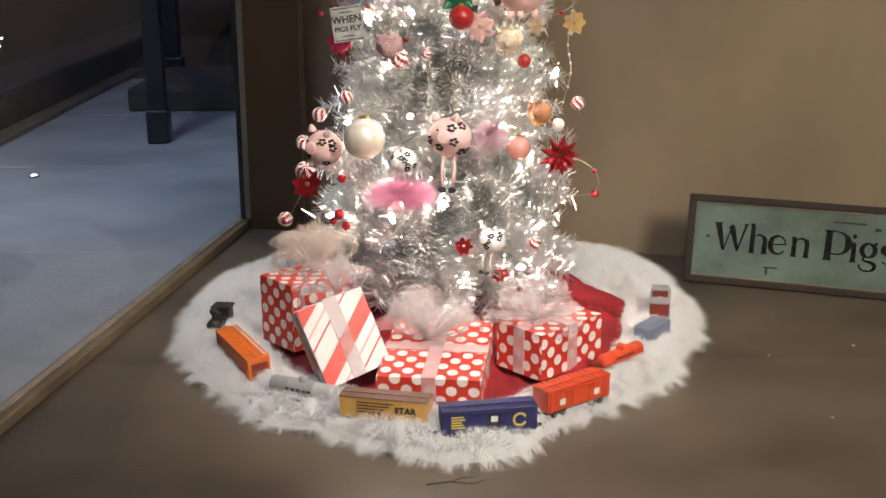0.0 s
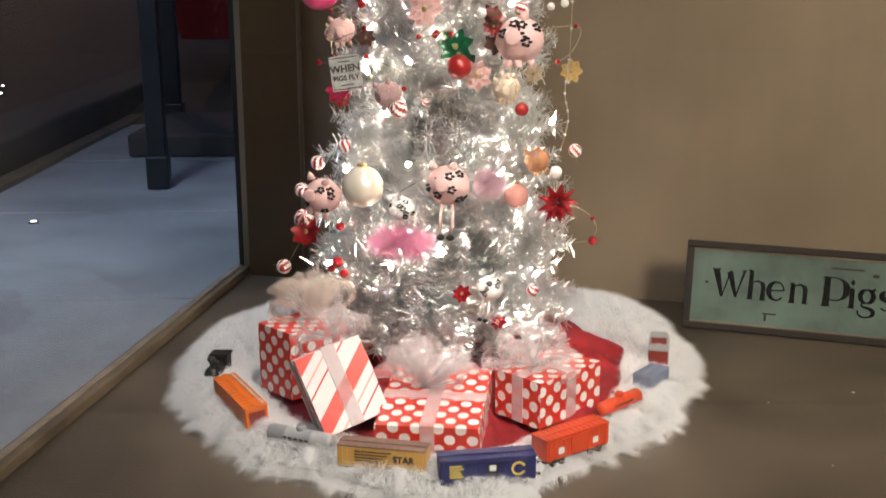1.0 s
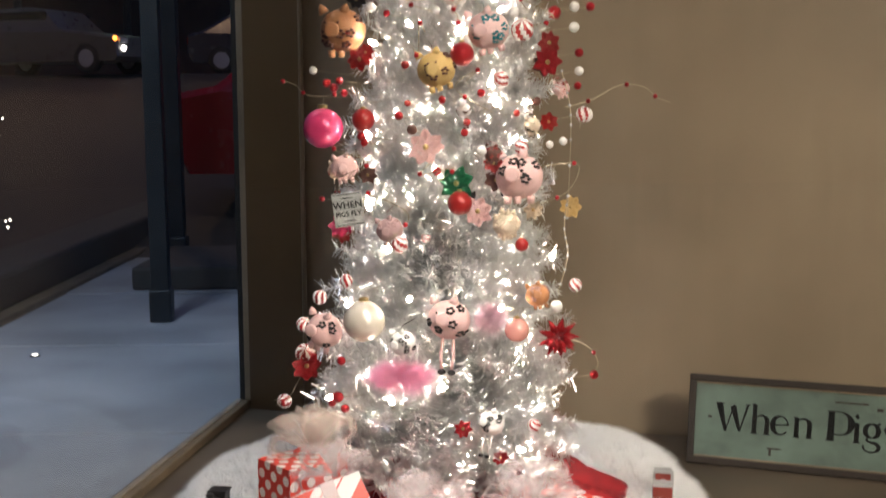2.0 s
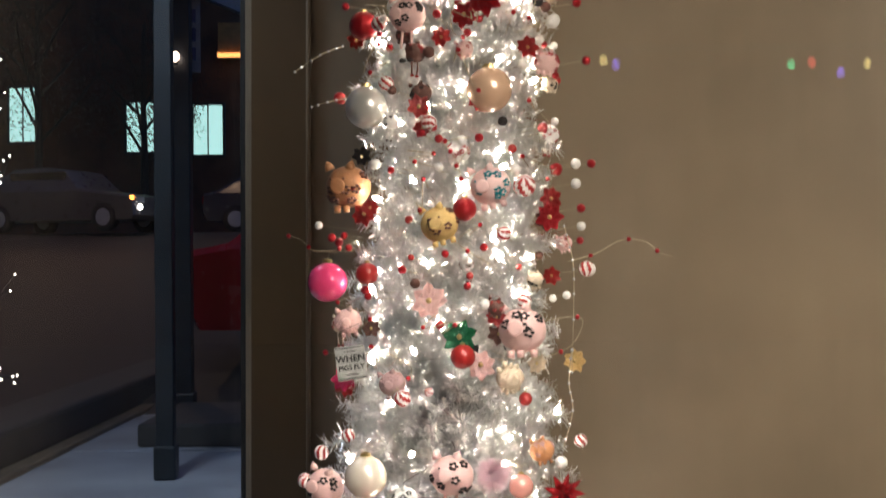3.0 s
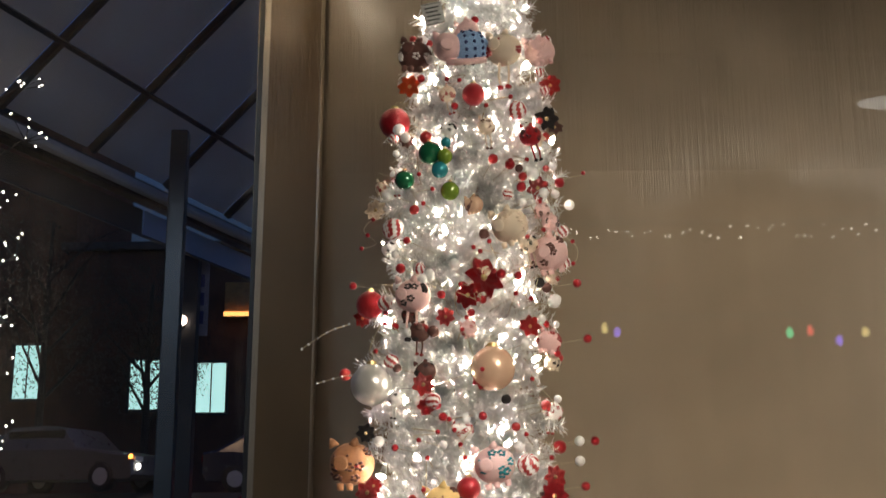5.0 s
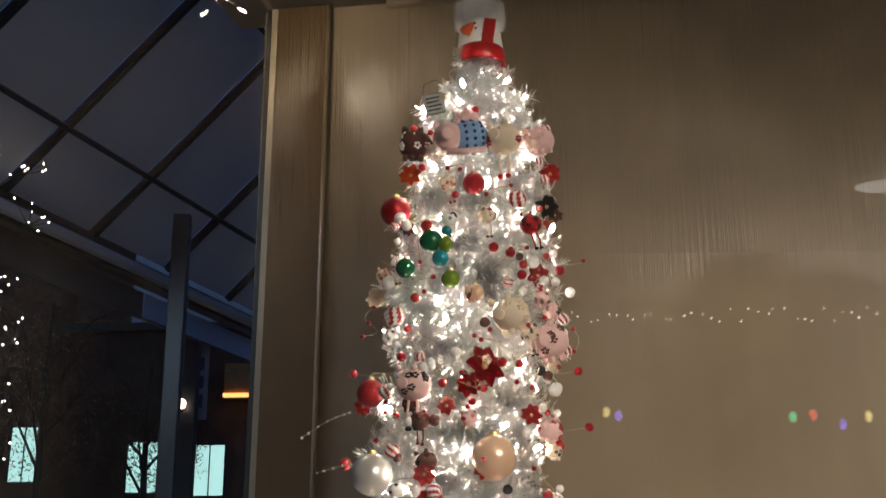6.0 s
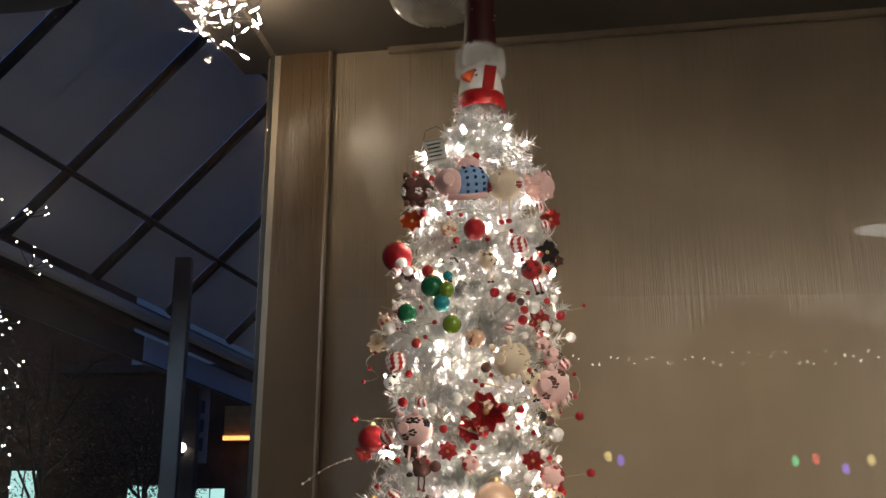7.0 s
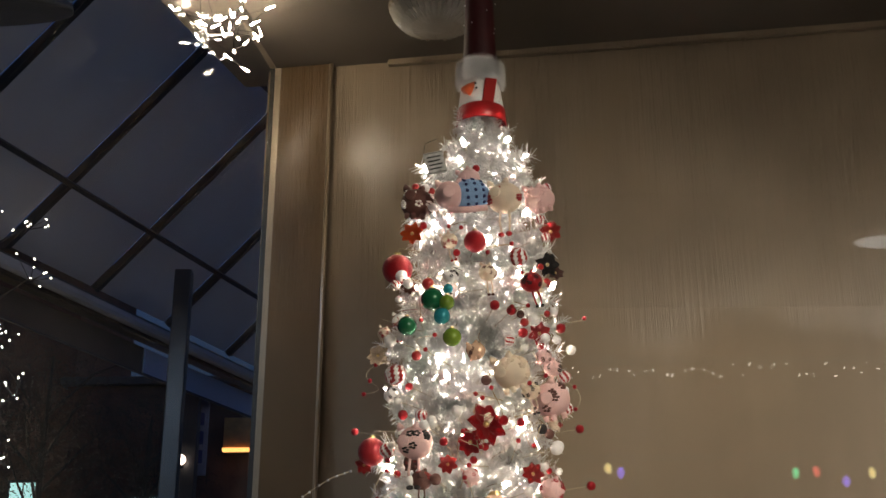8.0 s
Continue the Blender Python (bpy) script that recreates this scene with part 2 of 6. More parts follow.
def box(bm, x0, x1, y0, y1, z0, z1, bevel=0.0, m=None):
    r = bmesh.ops.create_cube(bm, size=1, matrix=Matrix.Translation(((x0 + x1) / 2, (y0 + y1) / 2, (z0 + z1) / 2)) @ Matrix.Diagonal((x1 - x0, y1 - y0, z1 - z0, 1)))
    vs = r["verts"]
    if bevel:
        es = list({e for v in vs for e in v.link_edges})
        nv = bmesh.ops.bevel(bm, geom=es, offset=bevel, segments=2, affect="EDGES", profile=0.5)["verts"]
        vs = list(nv)
    if m is not None:
        bmesh.ops.transform(bm, matrix=m, verts=vs)
    return bm


def tube(bm, pts, radius, sides=6, taper=1.0):
    """A round bar along points."""
    pts = [Vector(p) for p in pts]
    rings = []
    for i, p in enumerate(pts):
        d = (pts[min(i + 1, len(pts) - 1)] - pts[max(i - 1, 0)]).normalized()
        a = d.orthogonal().normalized()
        b = d.cross(a)
        r = radius * (1 + (taper - 1) * i / max(1, len(pts) - 1))
        rings.append([bm.verts.new(p + a * math.cos(6.2832 * k / sides) * r + b * math.sin(6.2832 * k / sides) * r) for k in range(sides)])
    for q, s in zip(rings, rings[1:]):
        for k in range(sides):
            bm.faces.new((q[k], q[(k + 1) % sides], s[(k + 1) % sides], s[k]))
    bm.faces.new(rings[0][::-1])
    bm.faces.new(rings[-1])
    return bm


def lathe(bm, profile, sides=20, m=None):
    """Turns (radius, z) pairs about z."""
    rings = []
    for r, z in profile:
        rings.append([bm.verts.new((max(r, 1e-4) * math.cos(6.2832 * k / sides), max(r, 1e-4) * math.sin(6.2832 * k / sides), z)) for k in range(sides)])
    for q, s in zip(rings, rings[1:]):
        for k in range(sides):
            bm.faces.new((q[k], q[(k + 1) % sides], s[(k + 1) % sides], s[k]))
    bm.faces.new(rings[0][::-1])
    bm.faces.new(rings[-1])
    if m is not None:
        bmesh.ops.transform(bm, matrix=m, verts=[v for q in rings for v in q])
    return bm


def ball(bm, c, r, sq=(1, 1, 1), seg=16):
    bmesh.ops.create_uvsphere(bm, u_segments=seg, v_segments=max(6, seg * 2 // 3), radius=r, matrix=Matrix.Translation(c) @ Matrix.Diagonal((*sq, 1)))
    return bm


def lettering(text, size, thick=0.0012, m=None, bold=0.0):
    cu = bpy.data.curves.new("lettering", "FONT")
    cu.body, cu.size, cu.extrude, cu.align_x, cu.align_y, cu.offset = text, size, thick, "CENTER", "CENTER", bold
    cu.resolution_u = 3
    tmp = bpy.data.objects.new("lettering", cu)
    scene.collection.objects.link(tmp)
    dg = bpy.context.evaluated_depsgraph_get()
    me = bpy.data.meshes.new_from_object(tmp.evaluated_get(dg))
    bpy.data.objects.remove(tmp)
    bm = bmesh.new()
    bm.from_mesh(me)
    bpy.data.meshes.remove(me)
    if m is not None:
        bmesh.ops.transform(bm, matrix=m, verts=bm.verts)
    return bm


def B():
    return bmesh.new()


# ---- the shop window: floor, walls, ceiling ----
MW = pose(-0.61, 3.50, 0, 0, 0, -16)      # back wall: x along it, y into it
MX = Matrix.Translation((-0.603, 3.50, 0)) @ Matrix.Rotation(radians(0.35), 4, "Y") @ Matrix.Rotation(radians(-98.4), 4, "Z")   # side window: x along it towards the street front, y into the room

bm = B()
box(bm, -0.9, 3.2, 0.36, 4.0, -0.12, 0.0)
for v in bm.verts:
    if v.co.x < 0:
        v.co.x = -0.66 + 0.14 * (v.co.y - 3.5)
solid("floor", bm, FLOOR, "worn dark brown painted floor of a shop window", "floor", "structure")

bm = B()
box(bm, -0.012, 3.9, 0.0, 0.12, 0, 3.2)
bmesh.ops.transform(bm, matrix=MW, verts=bm.verts)
wall = solid("wall_north", bm, PAINT, "olive brown combed paint back wall", "wall", "structure")
bm = B()
box(bm, 0.022, 0.207, -0.028, 0.02, 0.0, 2.99, 0.004)
MB = Matrix.Translation((-0.61, 3.50, 0)) @ Matrix.Rotation(radians(0.45), 4, "Y") @ Matrix.Rotation(radians(-16), 4, "Z")
bmesh.ops.transform(bm, matrix=MB, verts=bm.verts)
solid("trim", bm, BOARD, "flat brown painted corner board beside the window", "trim", "structure")
bm = tube(B(), [(0.209, -0.026, 0.0), (0.209, -0.026, 2.95)], 0.0075, 10)
bmesh.ops.transform(bm, matrix=MB, verts=bm.verts)
solid("corner_bead", bm, PAINT, "half-round painted bead along the corner board", "trim", "structure", smooth=True)
bm = B()
box(bm, 0.2, 3.8, -0.022, 0.0, 2.86, 2.90, 0.004)
bmesh.ops.transform(bm, matrix=MW @ pose(0, 0, 0.055, 0, 4.7, 0), verts=bm.verts)
solid("crown_moulding", bm, PAINT, "thin painted moulding under the ceiling", "trim", "structure")
bm = B()
box(bm, -0.15, 3.9, -2.95, 0.1, 0.0, 0.08)
bmesh.ops.transform(bm, matrix=MW @ pose(0, 0, 2.945, 0, 4.7, 0), verts=bm.verts)
solid("ceiling", bm, CEIL, "dark painted ceiling of the shop window", "ceiling", "structure")
bm = B()
box(bm, 2.9, 3.02, 0.3, 3.2, 0.0, 3.2)
solid("wall_east", bm, PAINT, "olive brown painted side wall", "wall", "structure")
# side window
win = thing("window_1", MX, "tall aluminium-framed side window onto the street", "window", kind="structure")
bm = box(B(), 0.0, 3.25, -0.040, 0.006, 0.0, 0.026, 0.004)
part("window_sill", bm, SILL, win, "scuffed brown sill")
bm = box(B(), 0.03, 3.2, -0.030, -0.012, 0.0265, 0.031, 0.002)
part("sill_bead", bm, BEAD, win)
bm = box(B(), 0.0, 0.028, -0.006, 0.02, 0.027, 2.985, 0.003)
part("window_frame", bm, FRAME, win)
bm = box(B(), 0.0, 0.026, -0.022, -0.0065, 0.027, 2.985, 0.002)
part("gasket", bm, GASKET, win)
bm = tube(B(), [(0.014, 0.022, 0.028), (0.014, 0.022, 2.984)], 0.006, 10)
part("frame_bead", bm, BEAD, win, "bright worn metal bead", smooth=True)
bm = box(B(), 0.03, 3.2, -0.022, 0.0, 2.94, 2.99, 0.003)
part("window_head", bm, FRAME, win)
bm = box(B(), 0.027, 3.2, -0.021, -0.015, 0.031, 2.94)
p = part("pane", bm, pane_glass("side_pane_glass", 0.05), win, "clear window glass")
p.visible_shadow = False

# front window, through which the display is seen
fw = thing("window_2", pose(0, 0.36, 0), "large clear front shop window", "window", kind="structure")
bm = box(B(), -1.06, 3.0, -0.004, 0.004, -0.02, 3.1)
p = part("pane", bm, pane_glass("front_pane_glass", 0.055), fw, "clear window glass")
p.visible_shadow = False
bm = box(B(), -1.06, 3.0, -0.03, 0.03, -0.12, -0.02)
part("window_sill", bm, FRAME, fw)

# ---- tree ----
TY = 2.60


def girth(z):
    return float(np.interp(z, (0.05, 0.25, 0.4, 0.6, 0.95, 1.4, 1.75, 1.95, 2.1, 2.3), (0.23, 0.27, 0.275, 0.25, 0.215, 0.205, 0.20, 0.175, 0.145, 0.085)))


def core(z):
    return Vector((float(np.interp(z, (0.0, 0.6, 1.2, 1.75, 2.35), (-0.012, 0.0, 0.03, 0.065, 0.095))), TY, z))


def tinsel_branch(name, length, twigs, seed):
    """One tinsel branch along +x: wire, side twigs, and thin foil needles all round."""
    rnd = random.Random(seed)
    vs, fs = [], []

    def needle(p, d, ln, w):
        s = d.orthogonal().normalized()
        s = (Matrix.Rotation(rnd.uniform(0, 6.28), 3, d) @ s) * w
        k = len(vs)
        bend = Vector((rnd.uniform(-1, 1), rnd.uniform(-1, 1), rnd.uniform(-1, 1))) * ln * 0.18
        vs.extend((p - s, p + s, p + d * ln + s * 0.6 + bend, p + d * ln - s * 0.6 + bend))
        fs.append((k, k + 1, k + 2, k + 3))

    def clothe(a, d, ln, n):
        o = d.orthogonal().normalized()
        for i in range(n):
            t = (i + rnd.random()) / n
            side = Matrix.Rotation(i * 2.4 + rnd.uniform(-0.4, 0.4), 3, d) @ o
            way = (side + d * rnd.uniform(0.2, 0.8)).normalized()
            needle(a + d * ln * t, way, rnd.uniform(0.018, 0.029), rnd.uniform(0.0010, 0.0015))

    x = Vector((1, 0, 0))
    clothe(Vector((length * 0.12, 0, 0)), x, length * 0.88, int(1350 * length))
    for k in range(twigs):
        t = 0.25 + 0.5 * k / max(1, twigs - 1)
        side = Matrix.Rotation(k * 2.1 + rnd.uniform(-0.5, 0.5), 3, x) @ Vector((0, 0, 1))
        way = (x * 1.1 + side * rnd.uniform(0.5, 0.9)).normalized()
        clothe(Vector((length * t, 0, 0)), way, length * 0.40, int(430 * length))
    me = bpy.data.meshes.new(name)
    me.from_pydata([tuple(v) for v in vs], [], fs)
    me.materials.append(SILVER)
    return me


tree = thing("christmas_tree", pose(0, 0, 0), "slim silver tinsel Christmas tree hung with pig ornaments", "christmas tree")
bm = tube(B(), [core(0.0 + 0.1 * k) for k in range(24)], 0.02, 8, 0.35)
part("trunk", bm, SILVER, tree, "silver metal pole", smooth=True)
bm = B()
for a in (0.3, 1.87, 3.44, 5.0):
    tube(bm, [(-0.012, TY, 0.10), (-0.012 + 0.12 * math.cos(a), TY + 0.12 * math.sin(a), 0.05), (-0.012 + 0.2 * math.cos(a), TY + 0.2 * math.sin(a), 0.045)], 0.009)
part("stand", bm, BLACKPLA, tree, "black folding stand")
SPRAYS = [tinsel_branch("branch", ln, tw, 30 + k) for k, (ln, tw) in enumerate(((0.29, 7), (0.27, 6), (0.24, 6), (0.21, 5), (0.17, 5), (0.13, 4)))]
LENGTHS = (0.29, 0.27, 0.24, 0.21, 0.17, 0.13)
rnd = random.Random(5)
count, z = 0, 0.30
while z < 2.13:
    R = girth(z)
    n = max(9, int(round(19 * R / 0.25)))
    for k in range(n):
        a = 6.2832 * (k + rnd.uniform(-0.35, 0.35)) / n + z * 7
        if math.sin(a) > 0.55 and rnd.random() < 0.45:
            continue
        droop = float(np.interp(z, (0.2, 0.5, 0.9, 1.4, 1.9, 2.1), (-46, -38, -26, -16, 2, 16))) + rnd.uniform(-11, 11)
        want = R * rnd.uniform(0.74, 1.02) / max(0.6, math.cos(radians(droop)))
        j = min(range(6), key=lambda q: abs(LENGTHS[q] - want))
        ob = new("branch", SPRAYS[j])
        s = want / LENGTHS[j]
        c = core(z + rnd.uniform(-0.03, 0.03) - 0.6 * R * math.sin(radians(min(0.0, droop))))
        ob.matrix_world = Matrix.Translation(c) @ Matrix.Rotation(a, 4, "Z") @ Matrix.Rotation(-radians(droop), 4, "Y") @ Matrix.Rotation(rnd.uniform(0, 6.28), 4, "X") @ Matrix.Scale(s, 4)
        ob.parent = tree
        count += 1
    z += float(np.interp(z, (0.2, 1.5, 2.3), (0.098, 0.085, 0.06)))

for k in range(21):
    a = radians(-178 + 176 * k / 20 + rnd.uniform(-4, 4))
    ob = new("branch", SPRAYS[k % 3])
    zz = (0.40, 0.34, 0.46)[k % 3]
    droop = (-56, -46, -52)[k % 3] + rnd.uniform(-6, 6)
    ob.matrix_world = Matrix.Translation(core(zz)) @ Matrix.Rotation(a, 4, "Z") @ Matrix.Translation((0.07, 0, 0)) @ Matrix.Rotation(-radians(droop), 4, "Y") @ Matrix.Rotation(rnd.uniform(0, 6.28), 4, "X") @ Matrix.Scale(rnd.uniform(0.98, 1.15), 4)
    ob.parent = tree

BRUSH = tinsel_branch("branch", 0.22, 0, 77)   # plain bottle-brush branches hanging round the foot
for k in range(15):
    a = radians(-172 + 164 * k / 14 + rnd.uniform(-4, 4))
    ob = new("branch", BRUSH)
    ob.matrix_world = Matrix.Translation(core((0.31, 0.36)[k % 2])) @ Matrix.Rotation(a, 4, "Z") @ Matrix.Translation((0.115, 0, 0)) @ Matrix.Rotation(radians((54, 42)[k % 2] + rnd.uniform(-6, 6)), 4, "Y") @ Matrix.Scale(rnd.uniform(1.0, 1.15), 4)
    ob.parent = tree

# upright shoots round the tip, up to the hat
for k in range(30):
    a = k * 2.4 + rnd.uniform(-0.3, 0.3)
    zz = 2.10 + 0.10 * (k % 10) / 9
    ob = new("branch", SPRAYS[5])
    lift = 38 + 30 * (k % 10) / 9 + rnd.uniform(-12, 12)
    ob.matrix_world = Matrix.Translation(core(zz)) @ Matrix.Rotation(a, 4, "Z") @ Matrix.Rotation(-radians(lift), 4, "Y") @ Matrix.Rotation(rnd.uniform(0, 6.28), 4, "X") @ Matrix.Scale(rnd.uniform(0.72, 0.95), 4)
    ob.parent = tree

# light string
lights = thing("light_string", pose(0, 0, 0), "warm white mini lights wound round the tree", "string lights")
bm = B()
lathe(bm, [(0.0027, 0.0), (0.0048, 0.004), (0.0054, 0.010), (0.0039, 0.017), (0.0012, 0.022)], 8)
bulb_mesh = place_mesh("bulb", bm, BULB, True)
bm = B()
lathe(bm, [(0.004, -0.012), (0.004, 0.0), (0.003, 0.002)], 8)
socket_mesh = place_mesh("socket", bm, WIRE, True)
cable = []
rnd = random.Random(11)
for k in range(86):
    z = 0.20 + 2.05 * (k / 85) ** 0.96
    a = k * 0.83 + rnd.uniform(-0.25, 0.25)
    r = girth(z) * rnd.uniform(0.72, 1.0)
    p = core(z) + Vector((math.cos(a) * r, math.sin(a) * r, rnd.uniform(-0.03, 0.03)))
    cable.append(core(z) + Vector((math.cos(a) * r * 0.86, math.sin(a) * r * 0.86, -0.01)))
    if math.sin(a) > 0.1:
        continue
    m = Matrix.Translation(p) @ Matrix.Rotation(a, 4, "Z") @ Matrix.Rotation(rnd.uniform(0.3, 1.6), 4, "Y")
    b1 = new("bulb", bulb_mesh)
    b1.matrix_world = m
    b1.parent = lights
    s1 = new("socket", socket_mesh)
    s1.matrix_world = m
    s1.parent = lights
for k in range(34):   # bulbs sunk among the branches, closer set near the foot
    z = 0.16 + 2.0 * (k / 33) ** 1.25
    a = -1.5708 + 1.25 * math.sin(k * 2.4) + rnd.uniform(-0.2, 0.2)
    r = girth(z) * (rnd.uniform(0.42, 0.68) if k > 8 else rnd.uniform(0.7, 0.98))
    m = Matrix.Translation(core(z) + Vector((math.cos(a) * r, math.sin(a) * r, 0))) @ Matrix.Rotation(a, 4, "Z") @ Matrix.Rotation(rnd.uniform(0.3, 1.6), 4, "Y")
    for nm, me in (("bulb", bulb_mesh), ("socket", socket_mesh)):
        ob = new(nm, me)
        ob.matrix_world = m
        ob.parent = lights
part("cable", tube(B(), cable, 0.0012, 4), WIRE, lights)

# ---- tree skirt ----
SK = (-0.008, 2.57)


def skirt_edge(a):
    """Outer edge: full towards the wall, drawn out to a blunt point in front."""
    w = 1 + 0.014 * math.sin(9 * a + 2) + 0.010 * math.sin(17 * a)
    r = float(np.interp(math.degrees(a) % 360, (0, 18, 45, 70, 90, 131, 160, 193, 225, 250, 262, 271, 280, 288, 306, 331, 360), (0.60, 0.64, 0.74, 0.70, 0.69, 0.70, 0.635, 0.60, 0.625, 0.66, 0.70, 0.745, 0.72, 0.66, 0.605, 0.595, 0.60)))
    return Vector((SK[0] + 0.972 * r * w * math.cos(a), SK[1] + 0.985 * r * w * math.sin(a), 0))


def cloth_edge(a):
    w = 1 + 0.03 * math.sin(7 * a + 1) + 0.02 * math.sin(13 * a)
    return Vector((SK[0] + 0.02 + 0.42 * w * math.cos(a), SK[1] + 0.02 + (0.60 if a > 3.14 else 0.46) * w * math.sin(a), 0))


skirt = thing("tree_skirt", pose(0, 0, 0), "crimson velvet tree skirt with a broad white fur border", "tree skirt")
bm = B()
NA, NR = 220, 44
rings = []
for j in range(NR + 1):
    t = j / NR
    row = []
    for i in range(NA):
        a = 6.2832 * i / NA
        e = cloth_edge(a)
        p = Vector((SK[0], SK[1], 0)).lerp(e, t)
        fold = 0.032 * math.sin(11 * a + 5 * t + 1.5 * math.sin(3 * a)) + 0.010 * math.sin(23 * a - 7 * t)
        lump = 0.02 * noise.noise(Vector((p.x * 9, p.y * 9, 1.3))) + 0.010 * abs(noise.noise(Vector((p.x * 26, p.y * 26, 4)))) + 0.004 * noise.noise(Vector((p.x * 60, p.y * 60, 7)))
        edge = 1 - t ** 6
        crease = 0.024 * (1 - abs(math.sin(9 * a + 11 * t + 2.2 * math.sin(5 * a)))) ** 3
        p.z = 0.022 + 0.014 * edge + 0.05 * (1 - t) ** 1.5 + edge * (t * max(-0.012, fold) + lump + crease)
        row.append(bm.verts.new(p))
    rings.append(row)
for q, s in zip(rings, rings[1:]):
    for i in range(NA):
        bm.faces.new((q[i], s[i], s[(i + 1) % NA], q[(i + 1) % NA]))
part("velvet_cloth", bm, VELVET, skirt, "rumpled crimson velvet", smooth=True)
bm = B()
rings = []
NR = 12
for j in range(NR + 1):
    t = j / NR
    row = []
    for i in range(NA):
        a = 6.2832 * i / NA
        p = (cloth_edge(a) * 0.97 + Vector((SK[0], SK[1], 0)) * 0.03).lerp(skirt_edge(a), t)
        p.z = 0.004 + 0.040 * max(0.0, math.sin(3.1416 * min(1.0, 0.12 + 0.88 * t))) ** 0.6 + 0.008 * noise.noise(Vector((p.x * 12, p.y * 12, 0)))
        p.z = max(0.003, p.z)
        row.append(bm.verts.new(p))
    rings.append(row)
for q, s in zip(rings, rings[1:]):
    for i in range(NA):
        bm.faces.new((q[i], s[i], s[(i + 1) % NA], q[(i + 1) % NA]))
part("fur_border", bm, FUR, skirt, "white plush border", smooth=True)
rnd = random.Random(3)
vs, fs = [], []
centre = Vector((SK[0], SK[1], 0))
for k in range(230000):
    a = rnd.uniform(0, 6.2832)
    if math.sin(a) > 0.3 and rnd.random() < 0.45:
        continue
    t = rnd.random() ** 0.8
    p = cloth_edge(a).lerp(skirt_edge(a), t)
    p.z = max(0.003, 0.002 + 0.040 * max(0.0, math.sin(3.1416 * min(1.0, 0.12 + 0.88 * t))) ** 0.6)
    out = (p - centre)
    out.z = 0
    out.normalize()
    clump = Vector((noise.noise(Vector((p.x * 26, p.y * 26, 5))), noise.noise(Vector((p.x * 26, p.y * 26, 9))), 0))
    tuft = Vector((noise.noise(Vector((p.x * 75, p.y * 75, 3))), noise.noise(Vector((p.x * 75, p.y * 75, 8))), 0))
    d = (out * (-0.6 + 1.7 * t) + clump * 1.2 + tuft * 0.9 + Vector((rnd.uniform(-.25, .25), rnd.uniform(-.25, .25), 0.8 + rnd.uniform(-.2, .3)))).normalized()
    if t > 0.9:
        d = (d + Vector((0, 0, -0.45))).normalized()
    ln = rnd.uniform(0.022, 0.046)
    s = Vector((rnd.uniform(-1, 1), rnd.uniform(-1, 1), 0)).normalized() * 0.00042
    mid = p + d * ln * 0.55
    tip = p + d * ln + Vector((0, 0, -ln * 0.30)) + (out * 0.14 + clump * 0.35) * ln
    tip.z = max(tip.z, 0.002)
    n = len(vs)
    vs.extend((p - s, p + s, mid + s * 0.8, mid - s * 0.8, tip))
    fs.append((n, n + 1, n + 2, n + 3))
    fs.append((n + 3, n + 2, n + 4))
me = bpy.data.meshes.new("fur_pile")
me.from_pydata([tuple(v) for v in vs], [], fs)
me.materials.append(FUR)
pile = new("fur_pile", me)
pile.parent = skirt
tagged(pile, kind="stuff")


# ---- gifts ----
def gift_box(m, w, d, h, material, label, ribbon=True):
    """A wrapped box on its base, with unwrapped paper faces, folded ends and a sheer ribbon."""
    g = thing("gift_box", m, label, "gift box", "gifts under the tree")
    bm = B()
    box(bm, -w / 2, w / 2, -d / 2, d / 2, 0, h)
    uv = bm.loops.layers.uv.new("uv")
    bmesh.ops.subdivide_edges(bm, edges=bm.edges[:], cuts=5, use_grid_fill=True)
    for f in bm.faces:
        n = f.normal
        ax = max(range(3), key=lambda q: abs(n[q]))
        for lp in f.loops:
            c = lp.vert.co
            lp[uv].uv = (c.y, c.z) if ax == 0 else (c.x, c.z + 0.011) if ax == 1 else (c.x, c.y + 0.006)
    for v in bm.verts:
        k = noise.noise(v.co * 18 + Vector((w * 70, 0, 0))) * 0.002
        v.co += Vector((k, -k, k * 0.6))
    part("paper", bm, material, g)
    if ribbon:
        bm = box(B(), -w / 2 - .0025, w / 2 + .0025, -0.014, 0.014, 0.0, h + .0028, 0.001)
        part("ribbon", bm, RIBBON, g, "sheer white ribbon")
        bm = box(B(), -0.014, 0.014, -d / 2 - .0025, d / 2 + .0025, 0.0, h + .0035, 0.001)
        part("ribbon", bm, RIBBON, g, "sheer white ribbon")
    return g


